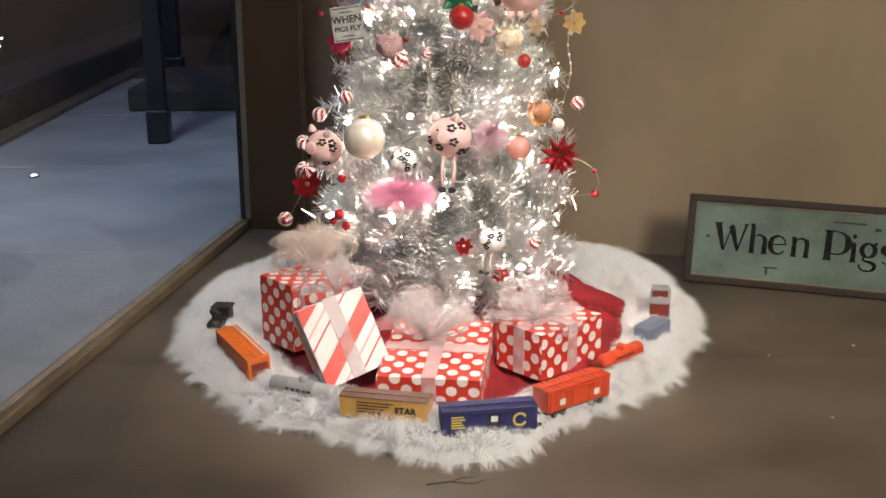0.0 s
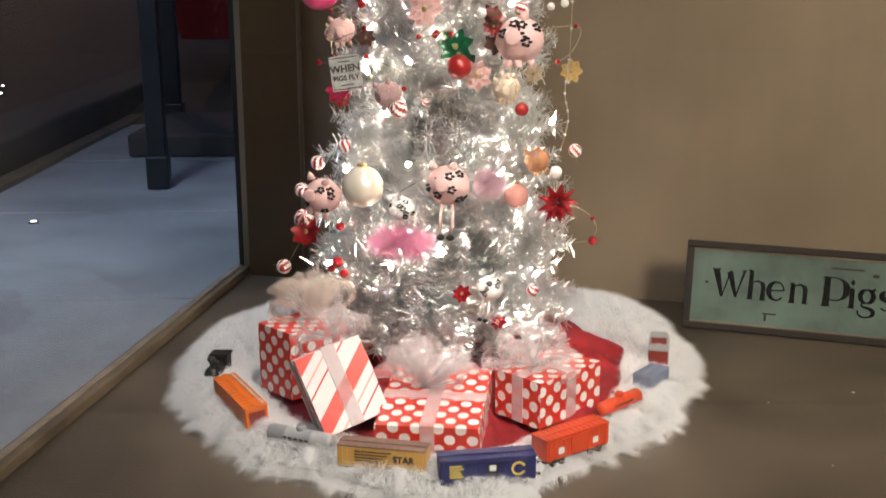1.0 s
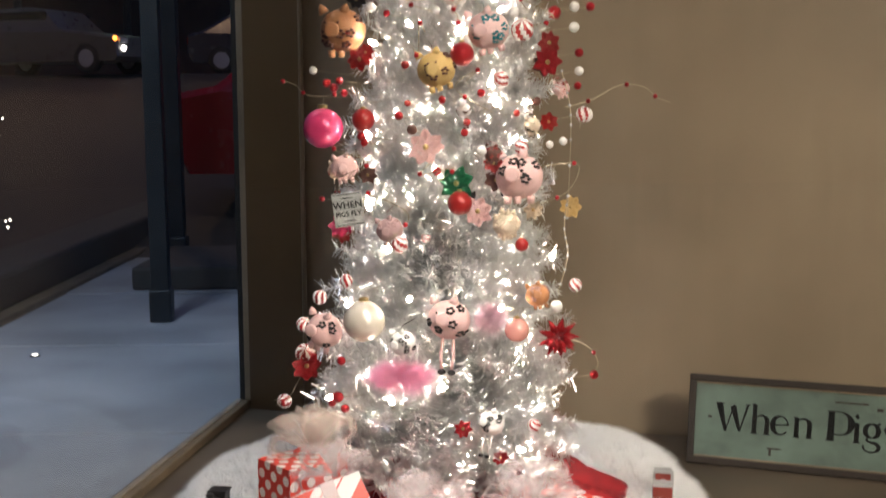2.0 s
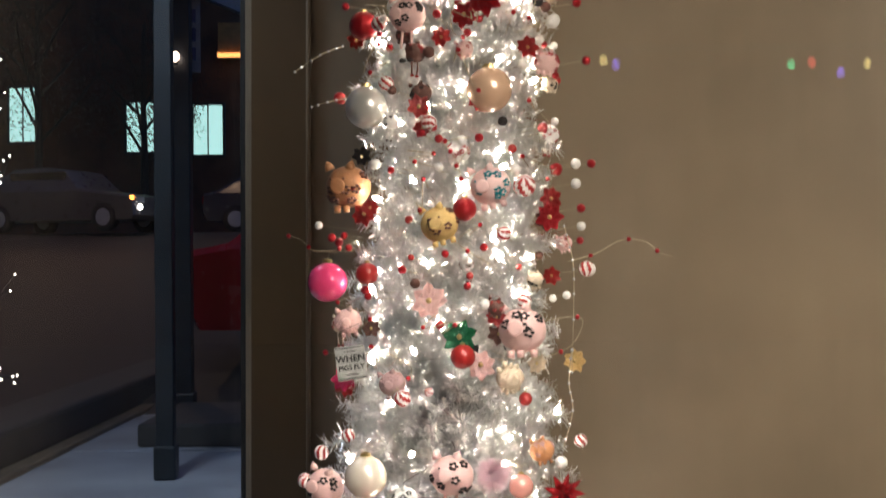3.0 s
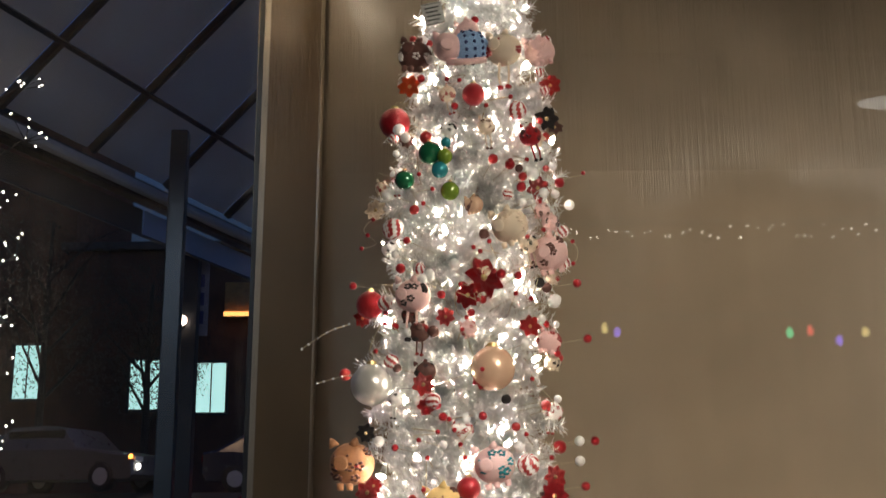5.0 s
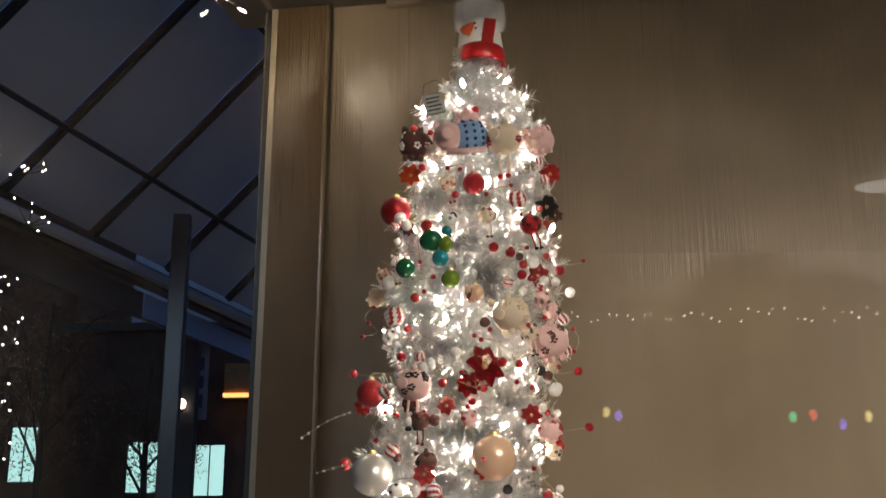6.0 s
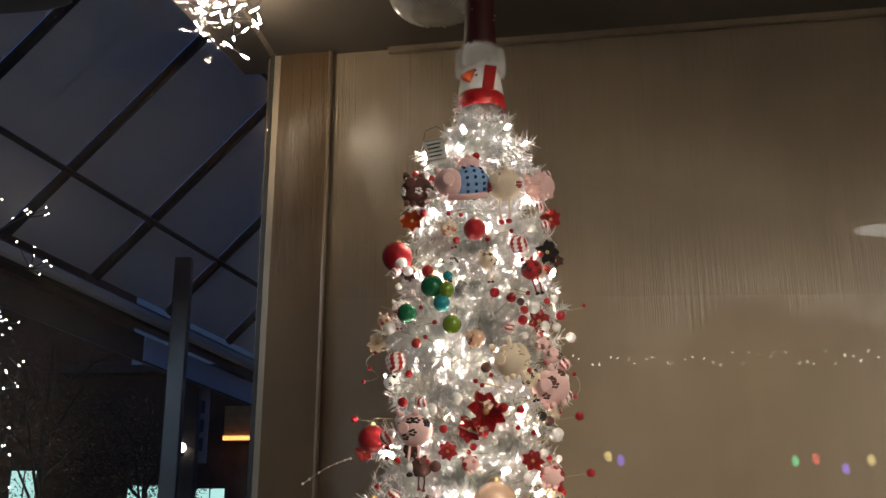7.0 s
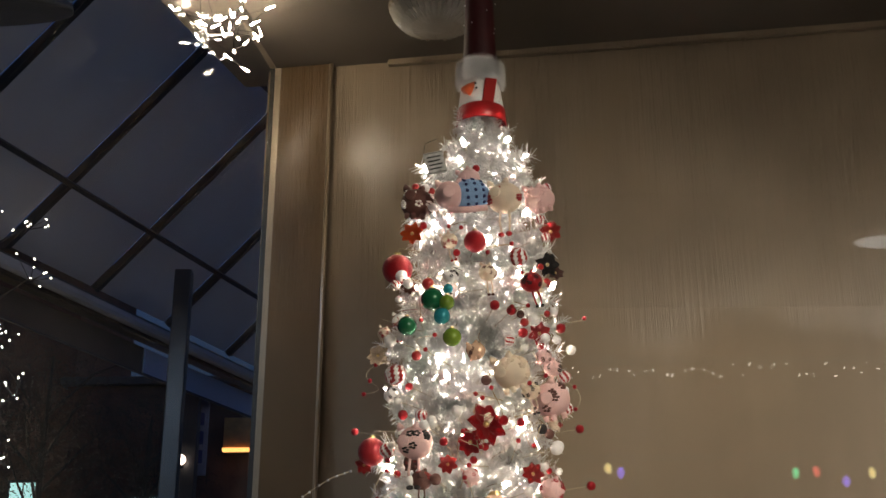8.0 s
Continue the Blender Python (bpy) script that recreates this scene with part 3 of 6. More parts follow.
def tulle_bow(g, at, size, loops, seed, tails=4, net=None):
    """Gathered loops and flaring ends of sheer net round a knot."""
    rnd = random.Random(seed)
    net = net or TULLE
    bow = part("bow", ball(B(), at, size * 0.08, (1, 1, 0.8), 10), net, g, "puffed sheer tulle bow", True)

    def sheet(name, along, rows, cols):
        bm = B()
        grid = [[bm.verts.new(along(i / (rows - 1), j / (cols - 1) - 0.5)) for j in range(cols)] for i in range(rows)]
        for q, r in zip(grid, grid[1:]):
            for j in range(cols - 1):
                bm.faces.new((q[j], q[j + 1], r[j + 1], r[j]))
        part(name, bm, net, bow, smooth=True)

    for k in range(loops):
        a = 6.2832 * k / loops + rnd.uniform(-0.3, 0.3)
        el = rnd.uniform(0.05, 1.1)
        ln, wd, ph = size * rnd.uniform(0.75, 1.1), size * rnd.uniform(0.5, 0.85), rnd.uniform(0, 6)
        d = Vector((math.cos(a) * math.cos(el), math.sin(a) * math.cos(el), math.sin(el)))
        side = Vector((-math.sin(a), math.cos(a), 0))
        up = d.cross(side)

        def loop_at(t, u):
            lp = max(0.0, math.sin(3.1416 * t))
            p = Vector(at) + d * ln * (lp ** 0.8) + up * ln * 0.24 * math.sin(6.2832 * t) + side * wd * (0.10 + 0.90 * lp) * u
            p += up * size * 0.055 * math.sin(13 * u + ph + 2 * t) * lp + d * size * 0.06 * math.sin(9 * u + ph * 2) * lp
            return p
        sheet("loop", loop_at, 15, 15)
    for k in range(tails):
        a = 6.2832 * k / tails + rnd.uniform(-0.6, 0.6)
        el, ph = rnd.uniform(0.2, 1.25), rnd.uniform(0, 6)
        d = Vector((math.cos(a) * math.cos(el), math.sin(a) * math.cos(el), math.sin(el)))
        side = Vector((-math.sin(a), math.cos(a), 0))
        up = d.cross(side)

        def tail_at(t, u):
            p = Vector(at) + d * size * 1.12 * t * (1.05 - 1.1 * u * u - 0.06 * math.cos(9 * u + ph)) + side * size * (0.08 + 0.85 * t) * u
            return p + up * size * 0.09 * t * math.sin(15 * u + ph) + Vector((0, 0, -0.18 * size * t * t))
        sheet("tail", tail_at, 9, 17)


g = gift_box(pose(-0.296, 2.356, 0.050, 0, 0, -47), 0.115, 0.15, 0.145, POLKA, "tall red polka-dot gift with a cream tulle bow", False)
tulle_bow(g, (0.015, 0.015, 0.152), 0.108, 9, 1, 5, CREAMTULLE)
g = gift_box(pose(-0.172, 2.112, 0.058, -24, -15, 24), 0.135, 0.085, 0.160, STRIPE, "tilted gift in white paper with red slanting stripes")
tulle_bow(g, (0.03, 0.0, 0.168), 0.085, 7, 2)
g = gift_box(pose(-0.012, 2.14, 0.052, 9, 0, -8), 0.20, 0.235, 0.058, POLKA, "flat red polka-dot gift with a large tulle bow")
tulle_bow(g, (-0.025, 0.03, 0.058), 0.108, 8, 3, 7)
g = gift_box(pose(0.217, 2.225, 0.042, 0, 0, 44), 0.185, 0.12, 0.095, POLKA, "red polka-dot gift tied with sheer white ribbon")
tulle_bow(g, (-0.035, 0.01, 0.098), 0.095, 8, 4, 6)


# ---- toy train ----
def truck(bm_frame, x, w):
    box(bm_frame, x - 0.017, x + 0.017, -w / 2 + 0.004, w / 2 - 0.004, 0.006, 0.012, 0.001)


def rail_car(m, label, length, width, height, colour, roof, kind):
    car = thing("toy_rail_car", m, label, "toy train", "toy train round the tree")
    L, W = length / 2, width / 2
    bm = B()
    box(bm, -L, L, -W * 0.8, W * 0.8, 0.011, 0.016, 0.001)
    for x in (-L + 0.03, L - 0.03):
        truck(bm, x, width)
    part("chassis", bm, BLACKPLA, car)
    for x in (-L + 0.02, -L + 0.042, L - 0.042, L - 0.02):
        for s in (-1, 1):
            wh = lathe(B(), [(0.0066, -0.002), (0.0075, -0.001), (0.0066, 0.0), (0.0066, 0.002), (0.002, 0.0025)], 12, Matrix.Translation((x, s * (W * 0.72), 0.0075)) @ Matrix.Rotation(radians(90), 4, "X"))
            part("wheel", wh, BLACKPLA, car)
    for s in (-1, 1):
        part("coupler", box(B(), s * (L + 0.006) - 0.007, s * (L + 0.006) + 0.007, -0.003, 0.003, 0.010, 0.015, 0.001), BLACKPLA, car)
    z0, z1 = 0.016, height
    if kind == "tank":
        r = (z1 - z0) / 2
        bm = lathe(B(), [(0.002, -L), (r * 0.6, -L + 0.001), (r * 0.9, -L + 0.004), (r, -L + 0.009), (r, -0.03), (r * 1.03, -0.029), (r * 1.03, -0.027), (r, -0.026), (r, 0.026), (r * 1.03, 0.027), (r * 1.03, 0.029), (r, 0.03), (r, L - 0.009), (r * 0.9, L - 0.004), (r * 0.6, L - 0.001), (0.002, L)], 20, Matrix.Translation((0, 0, z0 + r)) @ Matrix.Rotation(radians(90), 4, "Y"))
        part("tank", bm, colour, car, smooth=True)
        part("dome", lathe(B(), [(0.009, 0), (0.009, 0.007), (0.007, 0.010), (0.002, 0.011)], 14, Matrix.Translation((0, 0, z1 - 0.002))), colour, car, smooth=True)
        part("walkway", box(B(), -L * 0.9, L * 0.9, -r - 0.003, -r + 0.002, z0 + r * 0.6, z0 + r * 0.6 + 0.0015), colour, car)
        for k in range(5):
            part("marking", box(B(), -0.03 + k * 0.012, -0.022 + k * 0.012, -r - 0.0012, -r + 0.001, z0 + r * 0.95, z0 + r * 1.25), DECAL_D, car)
    elif kind == "loco":
        part("boiler", lathe(B(), [(0.003, -L), (0.014, -L + 0.002), (0.016, -L + 0.01), (0.016, L * 0.3), (0.003, L * 0.31)], 16, Matrix.Translation((0, 0, z0 + 0.018)) @ Matrix.Rotation(radians(90), 4, "Y")), colour, car, smooth=True)
        part("cab", box(B(), L * 0.25, L, -W, W, z0, z1, 0.002), colour, car)
        part("cab_roof", box(B(), L * 0.2, L + 0.004, -W - 0.003, W + 0.003, z1, z1 + 0.004, 0.001), roof, car)
        part("chimney", lathe(B(), [(0.004, 0), (0.0045, 0.012), (0.009, 0.02), (0.008, 0.026), (0.003, 0.027)], 12, Matrix.Translation((-L * 0.7, 0, z0 + 0.03))), colour, car, smooth=True)
        part("steam_dome", lathe(B(), [(0.007, 0), (0.007, 0.007), (0.004, 0.011), (0.001, 0.012)], 12, Matrix.Translation((-L * 0.2, 0, z0 + 0.032))), colour, car, smooth=True)
    else:
        bm = box(B(), -L, L, -W, W, z0, z1, 0.0012)
        n = 13
        for s in (-1, 1):
            for k in range(n):
                x = -L + (k + 0.5) * length / n
                if abs(x) < 0.02 and kind == "boxcar":
                    continue
                box(bm, x - 0.0008, x + 0.0008, s * W - 0.0009, s * W + 0.0009, z0 + 0.002, z1 - 0.002)
        part("body", bm, colour, car)
        bm = box(B(), -L - 0.001, L + 0.001, -W - 0.0015, W + 0.0015, z1, z1 + 0.003, 0.001)
        for k in range(12):
            x = -L + (k + 0.5) * length / 12
            box(bm, x - 0.001, x + 0.001, -W - 0.001, W + 0.001, z1 + 0.003, z1 + 0.0042)
        box(bm, -L, L, -0.005, 0.005, z1 + 0.0042, z1 + 0.0055)
        part("roof", bm, roof, car)
        if kind == "boxcar":
            for s in (-1, 1):
                part("sliding_door", box(B(), -0.019, 0.019, s * (W + 0.0012) - 0.0012, s * (W + 0.0012) + 0.0012, z0 + 0.002, z1 - 0.003, 0.0006), colour, car)
                part("door_rail", box(B(), -0.04, 0.04, s * (W + 0.002) - 0.001, s * (W + 0.002) + 0.001, z1 - 0.004, z1 - 0.0025), colour, car)
        if kind == "caboose":
            part("cupola", box(B(), -0.016, 0.016, -W * 0.8, W * 0.8, z1 + 0.003, z1 + 0.019, 0.001), colour, car)
            part("cupola_roof", box(B(), -0.02, 0.02, -W * 0.9, W * 0.9, z1 + 0.019, z1 + 0.022, 0.001), roof, car)
        for s in (-1, 1):
            part("ladder", box(B(), s * (L - 0.008) - 0.003, s * (L - 0.008) + 0.003, -W - 0.002, -W - 0.001, z0, z1), colour, car)
    return car


H0 = 0.028
rail_car(pose(-0.500, 2.43, H0, 0, 0, 80), "small black toy steam engine on the white fur", 0.085, 0.038, 0.060, BLACKPLA, BLACKPLA, "loco")
c = rail_car(pose(-0.410, 2.222, H0 + .004, 4, 0, -62), "bright orange toy refrigerator car on the white fur", 0.205, 0.046, 0.056, ORANGE, ORANGE, "reefer")
for k in range(13):
    part("rivet", box(B(), -0.09 + k * 0.015, -0.084 + k * 0.015, 0.013, 0.018, 0.060, 0.0625), DECAL_W, c)
# brown plate put on the end for the shade inside its opening
part("end_shade_plate", box(B(), 0.1022, 0.1032, -0.017, 0.017, 0.022, 0.048), BROWNPLA, c, "brown plate for the shade in the open end")
c = rail_car(pose(-0.268, 2.045, H0, 0, 0, -26), "silver toy tank car with dark print on the white fur", 0.145, 0.042, 0.050, GREYPLA, GREYPLA, "tank")
c = rail_car(pose(-0.106, 1.950, H0 + .003, 0, 0, -13), "mustard yellow toy car with brown roof and dark print", 0.165, 0.042, 0.054, YELPLA, BRNROOF, "reefer")
FACE = Matrix.Rotation(radians(90), 4, "X")
part("lettering", lettering("STAR", 0.017, 0.0006, Matrix.Translation((0.042, -0.0225, 0.036)) @ FACE, 0.0006), DECAL_D, c, "dark printed word")
for k in range(4):
    part("marking", box(B(), -0.05, 0.02 - 0.008 * k, -0.0225, -0.0215, 0.046 - k * 0.006, 0.048 - k * 0.006), DECAL_D, c)
c = rail_car(pose(0.078, 1.905, H0, 0, 0, 9), "navy blue toy boxcar with yellow print and open door", 0.172, 0.044, 0.056, BLUEPLA, BLUEPLA, "boxcar")
bm = B()
for k in range(11):
    a = radians(45 + 27 * k)
    box(bm, -0.0035, 0.0035, -0.0005, 0.0005, -0.002, 0.002, 0, Matrix.Translation((0.054 + 0.011 * math.cos(a), -0.0238, 0.036 + 0.011 * math.sin(a))) @ Matrix.Rotation(-a + radians(90), 4, "Y"))
part("emblem", bm, DECAL_Y, c, "yellow ring emblem")
for k in range(5):
    part("marking", box(B(), -0.07, -0.045 - 0.003 * (k % 3), -0.0238, -0.0228, 0.026 + k * 0.005, 0.0285 + k * 0.005), DECAL_Y, c)
# black plate over the closed door, drawing the shade of an open doorway
part("door_shade_plate", box(B(), -0.004, 0.018, -0.0262, -0.0248, 0.018, 0.050), BLACKPLA, c, "black plate for the shade in the open doorway")
part("door_plate", box(B(), 0.001, 0.013, -0.0268, -0.0255, 0.036, 0.047), DECAL_W, c)
c = rail_car(pose(0.240, 2.012, H0 + .003, 0, 0, 36), "orange-red toy boxcar on the white fur", 0.155, 0.044, 0.056, REDPLA, REDPLA, "boxcar")
for k in range(2):
    part("marking", box(B(), -0.05 + k * 0.085, -0.036 + k * 0.085, -0.0238, -0.0228, 0.026, 0.038), DECAL_W, c)
rail_car(pose(0.358, 2.190, H0 + .012, 0, 0, 44), "orange-red toy tank car with dark print on the white fur", 0.130, 0.042, 0.044, REDPLA, REDPLA, "tank")
rail_car(pose(0.450, 2.345, H0 + .004, 0, 0, 52), "blue-grey toy flat-sided car on the white fur", 0.085, 0.042, 0.046, BLUEGREY, BLUEGREY, "reefer")
c = rail_car(pose(0.496, 2.505, H0 + .006, 0, 0, 78), "grey and red toy caboose with cupola", 0.115, 0.042, 0.054, BROWNPLA, GREYPLA, "caboose")

for x0, x1 in ((-0.056, -0.030), (0.022, 0.050)):
    part("band", box(B(), x0, x1, -0.0228, 0.0228, 0.0165, 0.0585, 0.001), GREYPLA, c, "grey painted band")

# ---- sign on the floor ----
MS = pose(0.634, 2.905, 0.0, 0, 0, -21) @ pose(0, 0, 0, -12, 0, 0)
sign = thing("wooden_sign", MS, "long weathered sea-green sign in a dark frame leaning on the wall", "sign")
SL, SH = 1.25, 0.230
part("board", box(B(), 0.012, SL - 0.012, -0.004, 0.008, 0.012, SH - 0.012), SIGNGREEN, sign)
for nm, q in (("frame_rail", (0, SL, -0.012, 0.012, 0, 0.018)), ("frame_rail", (0, SL, -0.012, 0.012, SH - 0.018, SH)), ("frame_stile", (0, 0.018, -0.0125, 0.0125, 0.018, SH - 0.018)), ("frame_stile", (SL - 0.018, SL, -0.0125, 0.0125, 0.018, SH - 0.018))):
    part(nm, box(B(), *q, 0.003), SIGNWOOD, sign)
part("inner_bead", box(B(), 0.019, SL - 0.019, -0.0075, -0.004, 0.0185, 0.0225), SILL, sign)
part("inner_bead", box(B(), 0.019, SL - 0.019, -0.0075, -0.004, SH - 0.0225, SH - 0.0185), SILL, sign)
for q in ((0.20, 0.235, 0.052, 0.056), (0.205, 0.211, 0.035, 0.052), (0.05, 0.06, 0.12, 0.126), (0.36, 0.44, 0.182, 0.186), (0.46, 0.475, 0.168, 0.176)):
    part("chip", box(B(), q[0], q[1], -0.0052, -0.0035, q[2], q[3], 0.0004), SIGNWOOD, sign)


def brush(bm, pts, widths):
    """A flat brush stroke of changing width along points."""
    pts = [Vector((x, y, 0)) for x, y in pts]
    prev = None
    for i, p in enumerate(pts):
        d = (pts[min(i + 1, len(pts) - 1)] - pts[max(i - 1, 0)]).normalized()
        w = Vector((-d.y, d.x, 0)) * widths[min(i, len(widths) - 1)] / 2
        row = [bm.verts.new(p + w), bm.verts.new(p - w)]
        if prev:
            bm.faces.new((prev[0], prev[1], row[1], row[0]))
        prev = row


def arc(cx, cy, rx, ry, a0, a1, n=14):
    return [(cx + rx * math.cos(radians(a0 + (a1 - a0) * k / n)), cy + ry * math.sin(radians(a0 + (a1 - a0) * k / n))) for k in range(n + 1)]


def swell(thin, thick, n=14):
    return [thin + (thick - thin) * math.sin(math.pi * k / n) ** 1.5 for k in range(n + 1)]


def painted_letter(ch):
    """One hand-painted roman letter, thick and thin strokes, cap height 1."""
    bm = B()
    if ch == "W":
        brush(bm, [(0.06, 1.0), (0.30, 0.0)], [0.24, 0.10])
        brush(bm, [(0.30, 0.0), (0.58, 0.97)], [0.05, 0.05])
        brush(bm, [(0.55, 0.92), (0.80, 0.02)], [0.22, 0.10])
        brush(bm, [(0.80, 0.02), (1.08, 1.0)], [0.05, 0.09])
        brush(bm, [(-0.08, 1.0), (0.24, 1.0)], [0.05, 0.03])
        brush(bm, [(0.98, 1.0), (1.16, 1.0)], [0.03, 0.05])
    elif ch in "hn":
        top = 1.04 if ch == "h" else 0.68
        brush(bm, [(0.06, top), (0.04, 0.0)], [0.15, 0.17])
        brush(bm, [(-0.08, 0.0), (0.15, 0.0)], [0.045, 0.045])
        brush(bm, [(-0.06, top), (0.08, top)], [0.04, 0.06])
        brush(bm, arc(0.29, 0.44, 0.21, 0.22, 165, 10) + [(0.49, 0.2), (0.47, 0.0)], [0.04] * 6 + [0.08] * 5 + [0.16] * 6)
        brush(bm, [(0.38, 0.0), (0.60, 0.0)], [0.045, 0.045])
    elif ch == "e":
        brush(bm, arc(0.33, 0.36, 0.27, 0.33, 5, 320, 22), [0.05] * 6 + swell(0.07, 0.19, 12) + [0.06] * 4)
        brush(bm, [(0.08, 0.36), (0.62, 0.40)], [0.05, 0.05])
    elif ch == "P":
        brush(bm, [(0.10, 1.02), (0.06, 0.0)], [0.20, 0.24])
        brush(bm, [(-0.10, 0.0), (0.20, 0.0)], [0.05, 0.05])
        brush(bm, [(-0.06, 1.02), (0.3, 1.02)], [0.05, 0.05])
        brush(bm, [(0.3, 1.02)] + arc(0.38, 0.61, 0.38, 0.40, 85, -95, 16) + [(0.14, 0.22)], [0.05] * 3 + swell(0.08, 0.24, 11) + [0.05] * 4)
    elif ch == "i":
        brush(bm, [(0.05, 0.66), (0.03, 0.0)], [0.15, 0.17])
        brush(bm, [(-0.08, 0.0), (0.14, 0.0)], [0.045, 0.045])
        brush(bm, [(-0.06, 0.66), (0.08, 0.66)], [0.04, 0.05])
        brush(bm, [(0.05, 1.0), (0.05, 0.90), (0.05, 0.80)], [0.02, 0.17, 0.02])
    elif ch == "g":
        brush(bm, arc(0.28, 0.44, 0.22, 0.24, 90, 450, 24), [0.05 + 0.12 * abs(math.sin(math.pi * k / 12 )) for k in range(25)])
        brush(bm, [(0.16, 0.22), (0.10, 0.12), (0.20, 0.05)], [0.05, 0.08, 0.08])
        brush(bm, [(0.20, 0.05)] + arc(0.26, -0.13, 0.26, 0.17, 80, -200, 18), [0.08] + swell(0.10, 0.15, 8) + [0.06] * 12)
        brush(bm, [(0.42, 0.62), (0.56, 0.72)], [0.05, 0.10])
    else:
        brush(bm, [(0.46, 0.58)] + arc(0.27, 0.50, 0.18, 0.17, 50, 200, 8) + [(0.28, 0.34)] + arc(0.26, 0.17, 0.21, 0.17, 60, -150, 10), [0.06] * 5 + [0.10, 0.14, 0.17, 0.19, 0.19, 0.17, 0.15, 0.12, 0.09, 0.07, 0.06])
    bmesh.ops.solidify(bm, geom=bm.faces[:], thickness=0.012)
    return bm


for ch, ux in (("W", 0.06), ("h", 1.33), ("e", 1.96), ("n", 2.80), ("P", 3.94), ("i", 4.84), ("g", 5.10), ("s", 5.78)):
    bm = painted_letter(ch)
    bmesh.ops.transform(bm, matrix=Matrix.Translation((0.070 + 0.0705 * ux, -0.0052, 0.089)) @ FACE @ Matrix.Scale(0.0705, 4), verts=bm.verts)
    part("letter", bm, INK, sign, "black painted letter")

# ---- ornaments on the tree ----
def gloss(name, colour, rough=0.15, metal=0.0, coat=0.8, sparkle=0.0):
    m, nt, b = node_mat(name)
    n = noise_node(nt, 14, 3)
    r = ramp(nt, n.outputs[0], [(0.3, shade(colour, 0.85)), (0.7, shade(colour, 1.1))])
    link(nt, r.outputs[0], b.inputs["Base Color"])
    b.inputs["Roughness"].default_value, b.inputs["Metallic"].default_value, b.inputs["Coat Weight"].default_value = rough, metal, coat
    if sparkle:
        v = noise_node(nt, 420, 2, 0.9)
        bp = nt.nodes.new("ShaderNodeBump")
        bp.inputs["Strength"].default_value, bp.inputs["Distance"].default_value = sparkle, 0.002
        link(nt, v.outputs[0], bp.inputs["Height"])
        link(nt, bp.outputs[0], b.inputs["Normal"])
    return m


PEARL = gloss("cream_pearl_glass", (0.78, 0.70, 0.58), 0.25, 0.25, 0.5)
SILVERB = gloss("silver_pearl_glass", (0.66, 0.64, 0.60), 0.28, 0.45, 0.4)
PEACH = gloss("peach_satin", (0.76, 0.50, 0.34), 0.25, 0.25, 0.5)
ROSEGLASS = gloss("rose_glass", (0.80, 0.38, 0.32), 0.08, 0.3, 1.0)
HOTPINK = gloss("hot_pink_gloss", (0.78, 0.06, 0.20), 0.1, 0.2, 1.0)
DEEPRED = gloss("deep_red_gloss", (0.33, 0.02, 0.018), 0.3, 0.1, 0.4)
GLITRED = gloss("red_glitter", (0.36, 0.012, 0.018), 0.28, 0.5, 0.3, 0.8)
GREENB = gloss("dark_green_glass", (0.015, 0.14, 0.06), 0.1, 0.3, 1.0)
LIMEB = gloss("lime_green_gloss", (0.16, 0.26, 0.03), 0.2, 0.2, 0.6)
TEALB = gloss("teal_gloss", (0.03, 0.28, 0.32), 0.2, 0.3, 0.6)
WHITEB = surface("white_felt", (0.80, 0.78, 0.75), 0.8, vary=0.05, bump=0.3, fine=300)
PINKPIG = surface("pink_felt", (0.76, 0.50, 0.47), 0.7, vary=0.12, scale=30, fine=300)
GREYPINK = surface("dusky_pink_plush", (0.42, 0.27, 0.27), 0.8, vary=0.15, scale=30)
CREAMPIG = surface("cream_felt", (0.70, 0.58, 0.44), 0.8, vary=0.1, scale=30)
YELPIG = surface("mustard_cloth", (0.62, 0.42, 0.16), 0.7, vary=0.15, scale=30)
TANPIG = surface("tan_resin", (0.48, 0.22, 0.10), 0.5, vary=0.3, scale=30)
BROWNS = surface("dark_brown_felt", (0.10, 0.04, 0.03), 0.7)
SPOT = surface("black_felt", (0.015, 0.012, 0.012), 0.8)
BLUEKNIT = surface("pale_blue_knit", (0.22, 0.36, 0.58), 0.9, vary=0.15, scale=60)
NAVYKNIT = surface("navy_knit", (0.02, 0.03, 0.10), 0.9)
FEATHER = soft_pile("bright_pink_feather", (0.86, 0.42, 0.58))
LILAC = soft_pile("lilac_net", (0.78, 0.58, 0.64))
ORANGEB = gloss("orange_glitter", (0.65, 0.10, 0.02), 0.3, 0.4, 0.3, 0.8)
TIN = surface("dull_painted_tin", (0.40, 0.40, 0.38), 0.5, vary=0.3, scale=40)
RAFFIA = surface("pale_gold_wire", (0.50, 0.42, 0.28), 0.4, 0.4)
GOLDCAP = surface("gold_cap", (0.60, 0.45, 0.20), 0.3, 0.9)
CLEAR = gloss("clear_bead", (0.75, 0.75, 0.75), 0.05, 0.3, 1.0)


def inward(x, y, z):
    c = core(z)
    return (Vector((c.x, c.y, z + 0.02)) - Vector((x, y, z))).normalized()


def bauble(x, y, z, r, material, label):
    b = thing("bauble", pose(x, y, z), label + " hung on the tree", "ornament", "baubles on the tree")
    part("ball", ball(B(), (0, 0, 0), r, seg=28), material, b, smooth=True)
    part("cap", lathe(B(), [(r * 0.24, r * 0.93), (r * 0.24, r * 1.12), (r * 0.1, r * 1.16)], 12), GOLDCAP, b)
    part("hook", tube(B(), [(0, 0, r * 1.14), (0.002, 0, r * 1.3), (0.004, 0.004, r * 1.5), inward(x, y, z) * 0.06 + Vector((0, 0, r * 1.4))], 0.0007, 4), RAFFIA, b)


